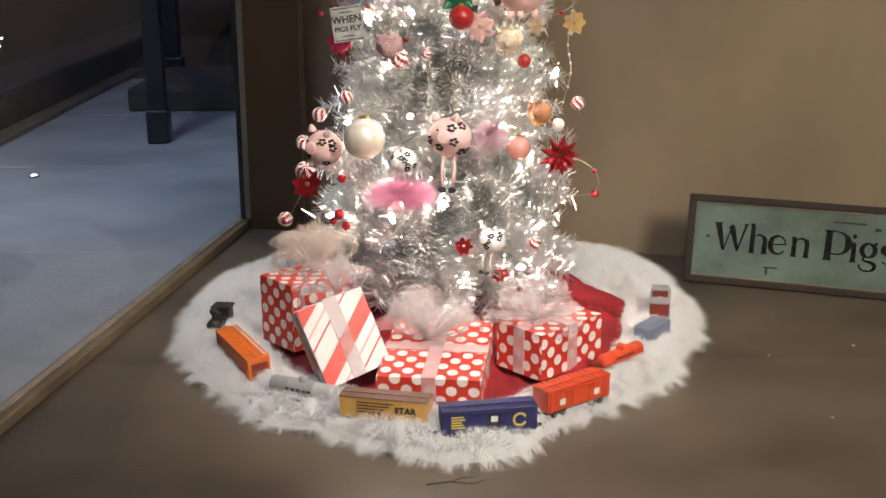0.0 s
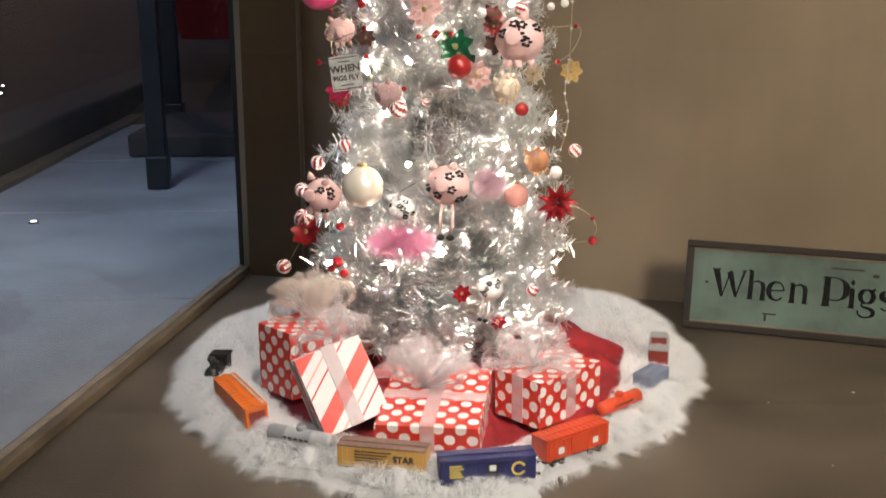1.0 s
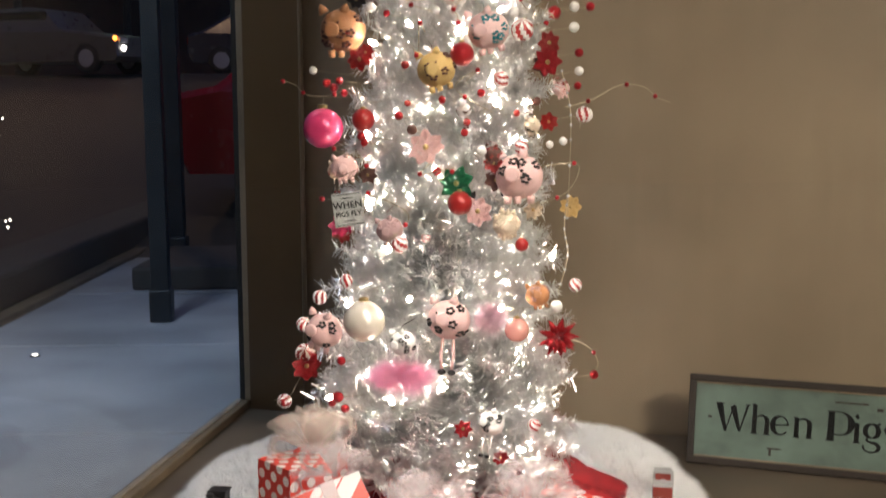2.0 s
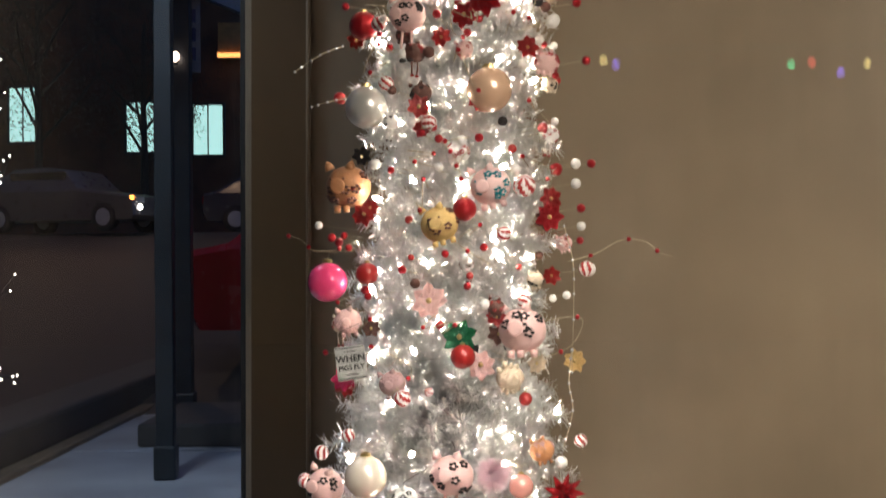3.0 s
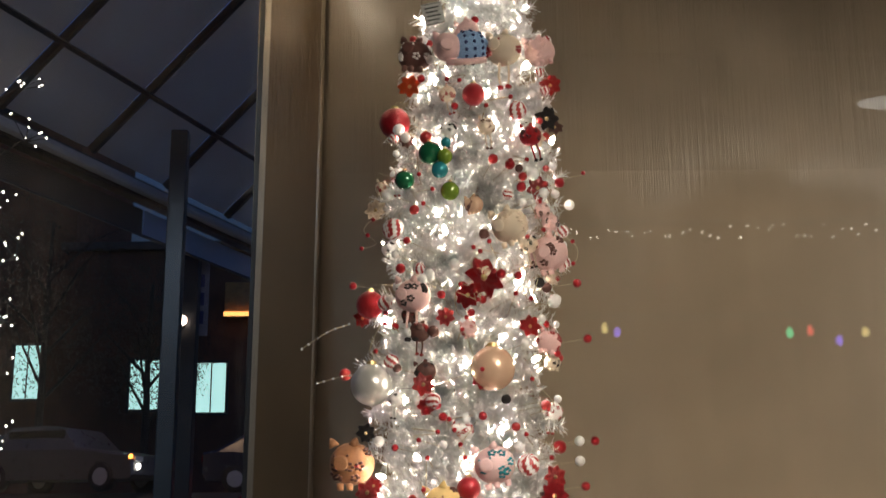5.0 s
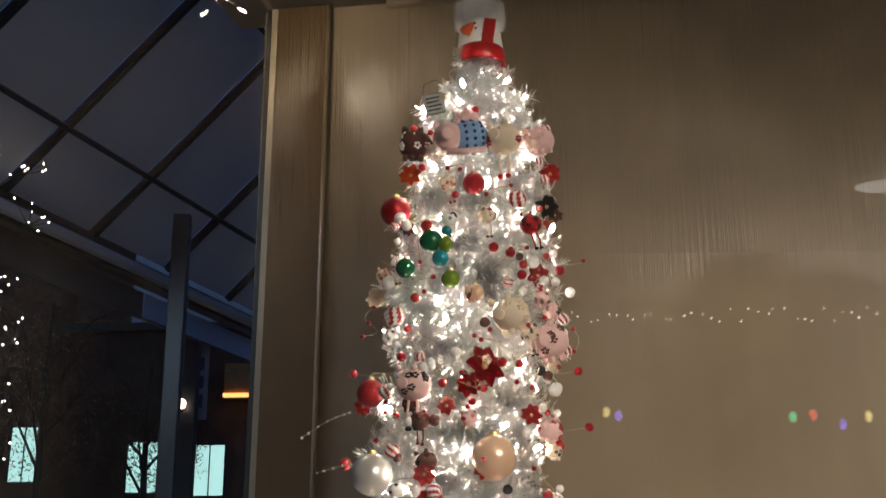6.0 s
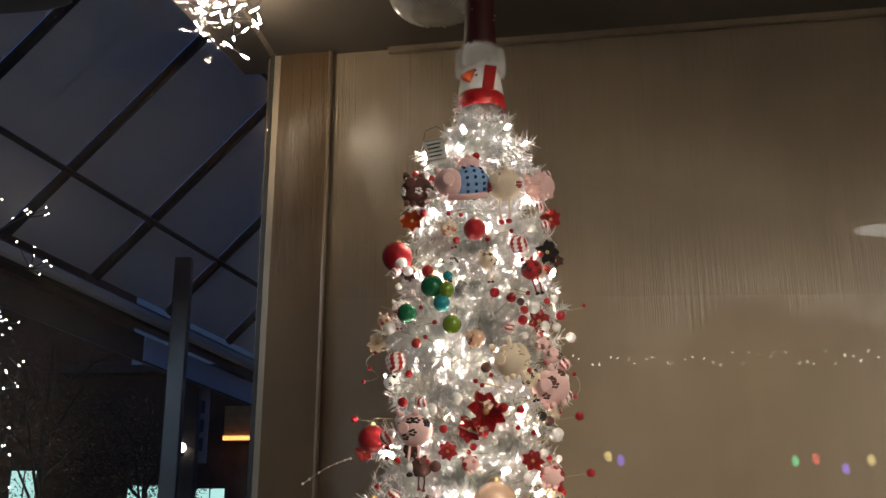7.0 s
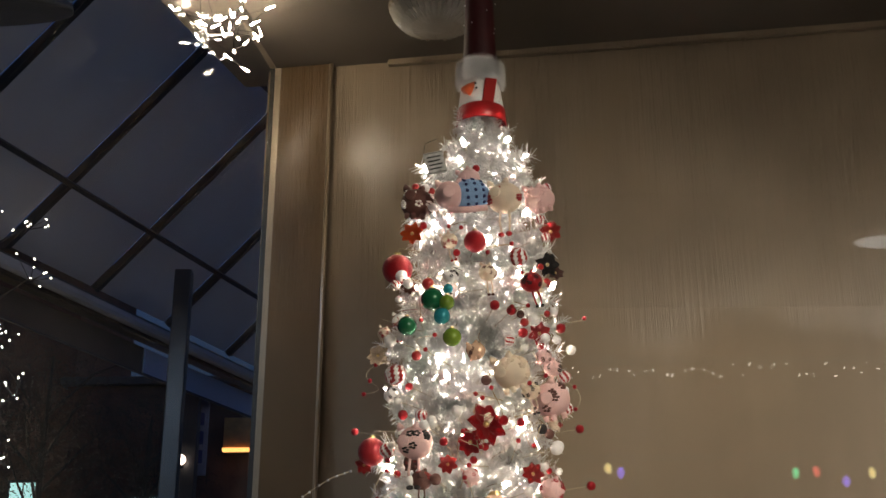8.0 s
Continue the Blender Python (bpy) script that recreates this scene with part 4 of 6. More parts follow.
def bead_pick(x, y, z, r, material):
    words = "white felt bead on a thin wire" if material == WHITEB else "black felt bead on a thin wire" if material == SPOT else "brown felt bead on a thin wire" if material == BROWNS else "dark red bead on a thin wire" if material == DEEPRED else "red glitter bead on a thin wire"
    b = thing("bead_pick", pose(x, y, z), words + " in the tree", "ornament", "beads on the tree")
    part("bead", ball(B(), (0, 0, 0), r, seg=14), material, b, smooth=True)
    d = inward(x, y, z)
    part("stem", tube(B(), [(0, 0, 0), d * 0.04 + Vector((0, 0, -0.008)), d * 0.10 + Vector((0, 0, -0.02))], 0.0008, 4), RAFFIA, b)


def peppermint(x, y, z, r):
    b = thing("peppermint_ball", pose(x, y, z, 70 + 400 * x, 0, 500 * z), "red and white striped peppermint ball on the tree", "ornament", "peppermints on the tree")
    bm = ball(B(), (0, 0, 0), r, seg=24)
    me = place_mesh("ball", bm, WHITEB, True)
    me.materials.append(DEEPRED)
    for f in me.polygons:
        a = math.atan2(f.center.y, f.center.x) + f.center.z / r * 0.7
        f.material_index = int(a / 6.2832 * 12 + 24) % 2
    ob = new("ball", me)
    ob.parent = b
    part("stem", tube(B(), [(0, 0, 0), (0, 0, r * 1.8)], 0.0007, 4), RAFFIA, b)


def pig(x, y, z, r, skin, spots, legs, label):
    """A stuffed ornament as one mesh: body, muzzle, ears, feet, patches, and cord legs where it has them."""
    rnd = random.Random(int(1000 * (x + 3 * z)))
    bm = B()
    body = Vector((0, 0, 0))
    ball(bm, body, r, (1.0, 0.85, 0.92), 24)
    lathe(bm, [(r * 0.32, 0), (r * 0.34, r * 0.16), (r * 0.26, r * 0.2)], 14, Matrix.Translation((-r * 0.35, -r * 0.78, r * 0.12)) @ Matrix.Rotation(radians(90), 4, "X"))
    for s in (-1, 1):
        lathe(bm, [(r * 0.24, 0), (r * 0.16, r * 0.25), (0.0005, r * 0.42)], 8, Matrix.Translation((-r * 0.3 + s * r * 0.42, -r * 0.25, r * 0.78)) @ Matrix.Rotation(s * 0.4, 4, "Y"))
    n_skin = len(bm.faces)
    if not legs:
        for s in (-0.5, -0.1, 0.45):
            lathe(bm, [(r * 0.14, -r * 0.3), (r * 0.17, 0)], 8, Matrix.Translation((s * r, -r * 0.3, -r * 0.8)))
    else:
        for s in (-0.25, 0.25):
            tube(bm, [(s * r, -r * 0.2, -r * 0.8), (s * r * 1.2, -r * 0.4, -r * 1.6), (s * r * 0.9, -r * 0.4, -r * 2.3)], r * 0.08, 6)
    n_skin = len(bm.faces)
    for k in range(7):
        a, e = rnd.uniform(-2.9, -0.2), rnd.uniform(-0.7, 0.8)
        d = Vector((math.cos(a) * math.cos(e), 0.85 * math.sin(a) * math.cos(e), 0.92 * math.sin(e)))
        m = Matrix.Translation(d * r * 0.985) @ d.to_track_quat("Z", "Y").to_matrix().to_4x4()
        for q in range(5):
            b = 6.2832 * q / 5
            ball(bm, m @ Vector((math.cos(b) * r * 0.15, math.sin(b) * r * 0.15, 0)), r * 0.11, (1, 1, 0.6), 6)
    for s in (-1, 1):
        ball(bm, (-r * 0.35 + s * r * 0.28, -r * 0.80, r * 0.42), r * 0.06, seg=6)
    if legs:
        for s in (-0.25, 0.25):
            ball(bm, (s * r * 0.9, -r * 0.5, -r * 2.4), r * 0.2, (1, 1.3, 0.7), 8)
    tube(bm, [(0, 0, r * 0.85), (0.002, 0.002, r * 1.3), inward(x, y, z) * 0.06 + Vector((0, 0, r * 1.3))], 0.0007, 4)
    me = place_mesh("pig_ornament", bm, skin, True)
    me.materials.append(spots)
    for i, f in enumerate(me.polygons):
        f.material_index = 1 if i >= n_skin else 0
    ob = tagged(new("pig_ornament", me), label + " on the tree" if len(label.split()) < 10 else label, "ornament", "pigs on the tree")
    ob.matrix_world = pose(x, y, z, rnd.uniform(-12, 12), rnd.uniform(-15, 15), rnd.uniform(-25, 25))


def sweater_pig(x, y, z, r):
    """A pink pig lying in a knitted sweater, as one mesh."""
    bm = B()
    ball(bm, (r * 0.45, 0, 0), r * 0.72, (1.0, 0.8, 0.85), 24)
    n1 = len(bm.faces)
    for k, xx in enumerate((0.25, 0.55, 0.85)):
        for q in range(14):
            a = 6.2832 * q / 14
            rr = r * 0.70 * math.sqrt(max(0.05, 1 - ((xx - 0.45) / 0.72) ** 2))
            ball(bm, (r * xx, -0.8 * rr * math.cos(a), 0.85 * rr * math.sin(a)), r * 0.07, seg=6)
    n2 = len(bm.faces)
    ball(bm, (-r * 0.35, -r * 0.15, r * 0.02), r * 0.52, (1, 0.9, 1), 20)
    lathe(bm, [(r * 0.22, 0), (r * 0.24, r * 0.12), (r * 0.18, r * 0.15)], 14, Matrix.Translation((-r * 0.48, -r * 0.58, -r * 0.05)) @ Matrix.Rotation(radians(90), 4, "X"))
    for s in (-1, 1):
        lathe(bm, [(r * 0.16, 0), (r * 0.1, r * 0.2), (0.0005, r * 0.32)], 8, Matrix.Translation((-r * 0.3 + s * r * 0.32, -r * 0.1, r * 0.4)) @ Matrix.Rotation(s * 0.5, 4, "Y"))
    tube(bm, [(-r * 0.5, -r * 0.3, -r * 0.6), (r * 0.2, -r * 0.5, -r * 0.72), (r * 0.9, -r * 0.3, -r * 0.62)], r * 0.12, 8)
    me = place_mesh("pig_ornament", bm, PINKPIG, True)
    me.materials.append(BLUEKNIT)
    me.materials.append(NAVYKNIT)
    for i, f in enumerate(me.polygons):
        f.material_index = 1 if i < n1 else 2 if i < n2 else 0
    ob = tagged(new("pig_ornament", me), "pink pig ornament in a blue knitted sweater on the tree", "ornament", "pigs on the tree")
    ob.matrix_world = pose(x, y, z, 0, -8, 10)


def pompom(x, y, z, r, material, wide, label):
    rnd = random.Random(int(900 * (x + z)))
    vs, fs = [], []
    for k in range(2600):
        d = Vector((rnd.gauss(0, 1) * wide, rnd.gauss(0, 1) * 0.7, rnd.gauss(0, 1) * 0.8))
        u = d.normalized()
        ln = r * rnd.uniform(0.6, 1.1)
        p = Vector((u.x * wide, u.y, u.z)) * ln
        s = u.orthogonal().normalized() * 0.0006
        c = Vector((rnd.uniform(-0.5, 0.5) * r * (wide - 1), 0, 0))
        k0 = len(vs)
        tip = c + p + Vector((0, 0, -0.15 * r))
        vs.extend((c + p * 0.1 - s, c + p * 0.1 + s, tip))
        fs.append((k0, k0 + 1, k0 + 2))
    me = bpy.data.meshes.new("pompom")
    me.from_pydata([tuple(v) for v in vs], [], fs)
    me.materials.append(material)
    ob = tagged(new("pompom", me), label + " on the tree", "ornament")
    ob.location = (x, y - 0.01, z)


def star_bow(x, y, z, r, material, label):
    bow = thing("star_bow", pose(x, y, z, 8, 0, 8), label + " on the tree", "ornament")
    rnd = random.Random(4)
    for ring, (n, tilt, ln) in enumerate(((9, 0.1, 1.0), (8, 0.6, 0.85), (5, 1.1, 0.65))):
        for k in range(n):
            a = 6.2832 * (k + 0.5 * ring) / n
            bm = B()
            d = Vector((math.cos(a) * math.cos(tilt), -math.sin(tilt), math.sin(a) * math.cos(tilt)))
            s = Vector((-math.sin(a), 0, math.cos(a))) * r * 0.17
            u = d.cross(s).normalized() * r * 0.08
            v = [bm.verts.new(q) for q in (d * 0.05 * r, d * r * 0.45 + s, d * r * 0.45 - s, d * r * ln, d * r * 0.45 + u, d * r * 0.45 - u)]
            for t in ((0, 1, 4), (1, 3, 4), (3, 2, 4), (2, 0, 4), (1, 0, 5), (3, 1, 5), (2, 3, 5), (0, 2, 5)):
                bm.faces.new([v[q] for q in t])
            part("loop", bm, material, bow)


def flower(x, y, z, r, material, label):
    rnd = random.Random(int(700 * (x + 2 * z)))
    fl = thing("leaf_ornament", pose(x, y, z, rnd.uniform(-20, 20), rnd.uniform(0, 60), rnd.uniform(-25, 25)), label + " on the tree", "ornament")
    n = 7
    for k in range(n):
        a = 6.2832 * k / n + rnd.uniform(-0.2, 0.2)
        bm = B()
        grid = []
        for i in range(6):
            t = i / 5
            w = r * 0.36 * math.sin(3.1416 * min(0.97, 0.12 + 0.85 * t))
            row = []
            for j in range(3):
                s = j - 1
                q = Vector((r * t * rnd.uniform(0.95, 1.05), -0.35 * r * t + 0.25 * r * t * t - 0.08 * r * abs(s), w * s))
                row.append(bm.verts.new(Matrix.Rotation(a, 3, "Y") @ q))
            grid.append(row)
        for q, s in zip(grid, grid[1:]):
            for j in range(2):
                bm.faces.new((q[j], q[j + 1], s[j + 1], s[j]))
        bmesh.ops.solidify(bm, geom=bm.faces[:], thickness=0.0008)
        part("petal", bm, material, fl, smooth=True)
    part("heart", ball(B(), (0, -0.12 * r, 0), r * 0.16, seg=8), GOLDCAP, fl, smooth=True)


def plaque(x, y, z, r, readable, label):
    pl = thing("plaque", pose(x, y - 0.012, z, 4, -7 if readable else -14, 5), label + " on the tree", "sign")
    w, h = r * 0.88, r
    part("board", box(B(), -w, w, 0, 0.004, -h, h, 0.0008), TIN, pl)
    for q in ((-w * .92, w * .92, h * .88, h * .93), (-w * .92, w * .92, -h * .93, -h * .88)):
        part("border", box(B(), q[0], q[1], -0.0008, 0.0002, q[2], q[3]), INK, pl)
    if readable:
        for word, zz, sz in (("WHEN", 0.25, 0.56), ("PIGS FLY", -0.28, 0.40)):
            part("lettering", lettering(word, r * sz, 0.0004, Matrix.Translation((0, -0.0005, r * zz)) @ Matrix.Rotation(radians(90), 4, "X"), 0.0005), INK, pl)
        for s in (-1, 1):
            part("flourish", box(B(), -w * 0.4, w * 0.4, -0.0008, 0.0002, s * h * 0.68 - 0.001, s * h * 0.68 + 0.001), INK, pl)
    else:
        for k in range(4):
            part("writing_bar", box(B(), -w * 0.7, w * (0.7 - 0.15 * (k % 2)), -0.0008, 0.0002, h * (0.55 - 0.36 * k) - 0.002, h * (0.55 - 0.36 * k) + 0.0015), INK, pl)
    part("hanger", tube(B(), [(-w * 0.9, 0.002, h), (-w * 0.5, 0.0, h + r * 0.9), (w * 0.8, 0.006, h + r * 1.2), (w * 1.9, 0.02, h + r * 0.5), (w * 2.0, 0.03, h * 0.2)], 0.0008, 4), SPOT, pl)


def curl(points, label):
    w = thing("wire_curl", pose(0, 0, 0), label + " from the tree", "ornament", "wire curls on the tree")
    pts = [Vector(p) for p in points]
    fine = []
    for i in range(len(pts) - 1):
        p0, p1, p2, p3 = pts[max(0, i - 1)], pts[i], pts[i + 1], pts[min(len(pts) - 1, i + 2)]
        for k in range(6):
            t = k / 6
            fine.append(0.5 * ((2 * p1) + (p2 - p0) * t + (2 * p0 - 5 * p1 + 4 * p2 - p3) * t * t + (3 * p1 - p0 - 3 * p2 + p3) * t ** 3))
    fine.append(pts[-1])
    beaded = "beaded" in label or "drop" in label
    part("wire", tube(B(), fine, 0.0012, 5, 0.6), RAFFIA, w)
    if beaded:
        for p in fine[::2]:
            part("bead", ball(B(), p, 0.0034, seg=8), CLEAR, w, smooth=True)
    else:
        for p in fine[5::9]:
            part("bead", ball(B(), p + Vector((0, -0.004, 0)), 0.0055, seg=10), GLITRED if len(fine) % 2 else WHITEB, w, smooth=True)



# baubles
bauble(-0.160, 2.343, 0.488, 0.0433, PEARL, "cream pearl glass bauble")
bauble(0.156, 2.339, 0.467, 0.0257, ROSEGLASS, "small shiny rose glass bauble")
bauble(-0.258, 2.560, 0.881, 0.0454, HOTPINK, "large glossy hot pink bauble")
bauble(-0.159, 2.418, 0.901, 0.0237, DEEPRED, "dull deep red bauble")
bauble(0.047, 2.356, 1.032, 0.0245, GLITRED, "glittering red bauble")
bauble(-0.161, 2.460, 1.257, 0.0454, SILVERB, "large silver pearl bauble")
bauble(0.100, 2.369, 1.279, 0.0473, PEACH, "large peach satin bauble")
bauble(0.067, 2.391, 1.897, 0.0257, GLITRED, "glittering red bauble")
bauble(-0.114, 2.488, 1.865, 0.0358, GLITRED, "large red glitter bauble")
bauble(-0.168, 2.498, 1.440, 0.0315, GLITRED, "red glitter bauble")
bauble(0.169, 2.374, 0.640, 0.0141, DEEPRED, "small red bauble")
bauble(0.040, 2.330, 0.732, 0.0252, DEEPRED, "shiny red apple bauble")
bauble(-0.030, 2.391, 1.761, 0.0265, GREENB, "dark green glass bauble")
bauble(0.002, 2.378, 1.749, 0.0176, LIMEB, "small lime green bauble")
bauble(-0.088, 2.425, 1.709, 0.0229, GREENB, "dark green glass bauble")
bauble(-0.009, 2.379, 1.718, 0.0188, TEALB, "small teal glass bauble")
bauble(0.013, 2.373, 1.668, 0.0211, LIMEB, "small lime green bauble")
bauble(0.005, 2.384, 1.783, 0.0114, TEALB, "tiny teal bauble")
bauble(0.092, 2.370, 1.296, 0.0288, PEACH, "peach satin bauble")
bauble(-0.040, 2.403, 1.801, 0.0140, DEEPRED, "small red bauble")
bauble(-0.066, 2.405, 1.635, 0.0113, DEEPRED, "tiny dark red bauble")

# white pompoms and red beads on wires
bead_pick(0.247, 2.432, 0.499, 0.0134, WHITEB)
bead_pick(-0.268, 2.440, 0.428, 0.0123, WHITEB)
bead_pick(-0.124, 2.347, 0.628, 0.0104, WHITEB)
bead_pick(0.323, 2.560, 0.905, 0.0164, WHITEB)
bead_pick(0.297, 2.560, 1.140, 0.0115, WHITEB)
bead_pick(0.297, 2.560, 1.096, 0.0115, WHITEB)
bead_pick(0.244, 2.471, 1.443, 0.0137, WHITEB)
bead_pick(-0.277, 2.560, 1.008, 0.0089, WHITEB)
bead_pick(-0.032, 2.381, 1.485, 0.0109, WHITEB)
bead_pick(0.308, 2.560, 1.001, 0.0102, WHITEB)
bead_pick(-0.104, 2.467, 1.843, 0.0144, WHITEB)
bead_pick(-0.087, 2.439, 1.814, 0.0117, WHITEB)
bead_pick(-0.128, 2.467, 1.687, 0.0142, WHITEB)
bead_pick(0.197, 2.411, 1.716, 0.0140, WHITEB)
bead_pick(0.222, 2.432, 1.679, 0.0115, WHITEB)
bead_pick(0.250, 2.465, 1.685, 0.0103, WHITEB)
bead_pick(0.292, 2.569, 1.688, 0.0121, WHITEB)
bead_pick(0.176, 2.399, 1.747, 0.0101, WHITEB)
bead_pick(-0.101, 2.417, 1.465, 0.0124, WHITEB)
bead_pick(-0.032, 2.380, 1.479, 0.0110, WHITEB)
bead_pick(0.022, 2.367, 1.503, 0.0122, WHITEB)
bead_pick(0.241, 2.468, 1.438, 0.0139, WHITEB)
bead_pick(-0.030, 2.441, 2.002, 0.0106, WHITEB)
bead_pick(0.346, 2.560, 0.317, 0.0104, GLITRED)
bead_pick(0.303, 2.560, 1.499, 0.0104, GLITRED)
bead_pick(0.323, 2.560, 1.370, 0.0103, GLITRED)
bead_pick(0.332, 2.560, 1.140, 0.0102, GLITRED)
bead_pick(0.308, 2.560, 1.041, 0.0102, GLITRED)
bead_pick(0.305, 2.560, 0.969, 0.0089, GLITRED)
bead_pick(-0.213, 2.560, 1.497, 0.0091, GLITRED)
bead_pick(0.078, 2.366, 1.180, 0.0094, GLITRED)
bead_pick(0.247, 2.498, 1.123, 0.0149, GLITRED)
bead_pick(-0.083, 2.370, 0.909, 0.0093, GLITRED)
bead_pick(0.108, 2.375, 1.741, 0.0113, GLITRED)
bead_pick(0.145, 2.384, 1.731, 0.0113, GLITRED)
bead_pick(0.170, 2.397, 1.683, 0.0113, GLITRED)
bead_pick(0.262, 2.481, 1.716, 0.0117, GLITRED)
bead_pick(0.121, 2.378, 1.484, 0.0110, GLITRED)
bead_pick(0.160, 2.392, 1.482, 0.0099, GLITRED)
bead_pick(0.056, 2.367, 1.398, 0.0085, GLITRED)
bead_pick(0.081, 2.370, 1.426, 0.0085, GLITRED)
bead_pick(-0.096, 2.417, 1.506, 0.0112, GLITRED)
bead_pick(-0.228, 2.560, 1.292, 0.0141, DEEPRED)
bead_pick(0.006, 2.354, 0.941, 0.0081, GLITRED)
bead_pick(-0.211, 2.366, 0.399, 0.0095, GLITRED)
bead_pick(-0.220, 2.375, 0.319, 0.0120, GLITRED)
bead_pick(-0.205, 2.363, 0.297, 0.0096, GLITRED)
bead_pick(-0.234, 2.390, 0.302, 0.0085, GLITRED)
bead_pick(-0.248, 2.560, 0.980, 0.0102, GLITRED)
bead_pick(-0.232, 2.560, 0.970, 0.0102, GLITRED)
bead_pick(-0.217, 2.526, 0.984, 0.0088, GLITRED)

# peppermint balls
peppermint(0.302, 2.560, 0.524, 0.0153)
peppermint(-0.263, 2.458, 0.519, 0.0159)
peppermint(-0.312, 2.560, 0.440, 0.0167)
peppermint(-0.360, 2.560, 0.262, 0.0170)
peppermint(-0.084, 2.335, 0.648, 0.0184)
peppermint(0.194, 2.365, 0.256, 0.0145)
peppermint(-0.030, 2.326, 0.662, 0.0103)
peppermint(0.173, 2.405, 1.082, 0.0239)
peppermint(0.319, 2.560, 0.906, 0.0178)
peppermint(-0.116, 2.440, 1.600, 0.0228)
peppermint(-0.112, 2.436, 1.601, 0.0225)
peppermint(-0.305, 2.510, 0.385, 0.0215)
peppermint(-0.117, 2.480, 1.825, 0.0118)
peppermint(-0.055, 2.391, 1.500, 0.0136)
peppermint(-0.199, 2.390, 0.565, 0.0142)
peppermint(0.165, 2.407, 1.865, 0.0219)

# pig ornaments
pig(0.016, 2.301, 0.497, 0.0435, PINKPIG, SPOT, True, "round pink pig ornament with black flowers and dangling legs")
pig(0.164, 2.385, 0.781, 0.0504, PINKPIG, SPOT, False, "plump pink pig ornament with black flowers")
pig(-0.068, 2.394, 1.440, 0.0387, PINKPIG, SPOT, True, "pink pig ball ornament with dark patches")
pig(-0.250, 2.419, 0.454, 0.0400, PINKPIG, SPOT, False, "pink pig ornament with black flowers")
pig(0.231, 2.449, 1.544, 0.0425, PINKPIG, BROWNS, False, "pink pig ornament with brown spots")
pig(0.143, 2.386, 1.591, 0.0403, CREAMPIG, CREAMPIG, False, "cream felt pig ornament")
pig(-0.104, 2.345, 0.677, 0.0277, GREYPINK, GREYPINK, False, "dusky pink pig head ornament")
pig(-0.078, 2.303, 0.448, 0.0276, WHITEB, SPOT, False, "white pig ornament with a pink feather boa")
pig(0.101, 2.369, 1.080, 0.0422, PINKPIG, TEALB, False, "pink pig ornament in teal dress")
pig(-0.005, 2.357, 1.002, 0.0396, YELPIG, BROWNS, False, "yellow leopard-spotted pig ornament")
pig(-0.206, 2.519, 1.091, 0.0501, TANPIG, BROWNS, False, "tan animal ornament with dark ears")
pig(0.226, 2.453, 1.347, 0.0271, PINKPIG, GLITRED, False, "pale pig ornament with red trim")
pig(0.137, 2.358, 0.687, 0.0279, CREAMPIG, CREAMPIG, False, "cream pig ornament")
pig(0.203, 2.388, 0.531, 0.0262, TANPIG, GREYPINK, False, "tan and grey winged pig ornament")
pig(-0.066, 2.470, 2.022, 0.040, BROWNS, WHITEB, False, "brown bear ornament in a white hat")
pig(0.138, 2.408, 2.010, 0.040, CREAMPIG, GLITRED, True, "cream pig ornament in a red scarf")
pig(0.224, 2.470, 2.030, 0.036, PINKPIG, PINKPIG, False, "small pink pig ornament")
pig(0.056, 2.423, 2.065, 0.0266, PINKPIG, PINKPIG, False, "small pink pig ornament")
pig(0.065, 2.369, 1.635, 0.0210, PEACH, BROWNS, False, "small peach flower-shaped pig ornament")
pig(-0.203, 2.443, 0.800, 0.0289, PINKPIG, PINKPIG, False, "fuzzy pink pig ornament")
pig(0.101, 2.310, 0.278, 0.0282, WHITEB, SPOT, True, "white pig ornament with black stars")
pig(0.194, 2.416, 1.807, 0.0257, GLITRED, SPOT, True, "red and black dressed pig ornament")
pig(0.135, 2.356, 0.686, 0.0279, CREAMPIG, CREAMPIG, False, "cream pig ornament")
pig(0.269, 2.560, 0.963, 0.0190, PINKPIG, GLITRED, False, "tiny pink pig ornament")
sweater_pig(0.030, 2.405, 2.014, 0.064)

# soft, leafy and starry ornaments
pompom(-0.082, 2.298, 0.387, 0.0508, FEATHER, 1.5, "fluffy bright pink feather boa")
pompom(0.100, 2.321, 0.502, 0.0416, LILAC, 1.0, "lilac net pompom")
star_bow(0.250, 2.423, 0.434, 0.0486, GLITRED, "red foil star bow")
flower(-0.029, 2.346, 0.847, 0.0391, PINKPIG, "pink fabric flower")
flower(0.289, 2.560, 0.701, 0.0278, YELPIG, "gold snowflake flower")
flower(0.033, 2.333, 0.772, 0.0367, GREENB, "green glitter leaf spray")
flower(0.081, 2.368, 1.472, 0.0479, GLITRED, "red glitter leaf spray")
flower(0.051, 2.364, 1.435, 0.0310, GLITRED, "red glitter leaf spray")
flower(0.078, 2.336, 0.716, 0.0345, PINKPIG, "pink felt leaf spray")
flower(-0.078, 2.466, 1.945, 0.0292, ORANGEB, "orange glitter leaf spray")
flower(0.231, 2.472, 1.018, 0.0319, GLITRED, "red glitter sock spray")
flower(-0.213, 2.427, 0.681, 0.0288, HOTPINK, "hot pink ribbon spray")
flower(-0.301, 2.500, 0.359, 0.0354, GLITRED, "red glitter cluster")
flower(0.120, 2.332, 0.198, 0.0191, GLITRED, "red felt leaf")
flower(0.042, 2.298, 0.270, 0.0210, GLITRED, "red felt leaf")
flower(-0.045, 2.374, 1.247, 0.0260, DEEPRED, "dark red ribbon spray")
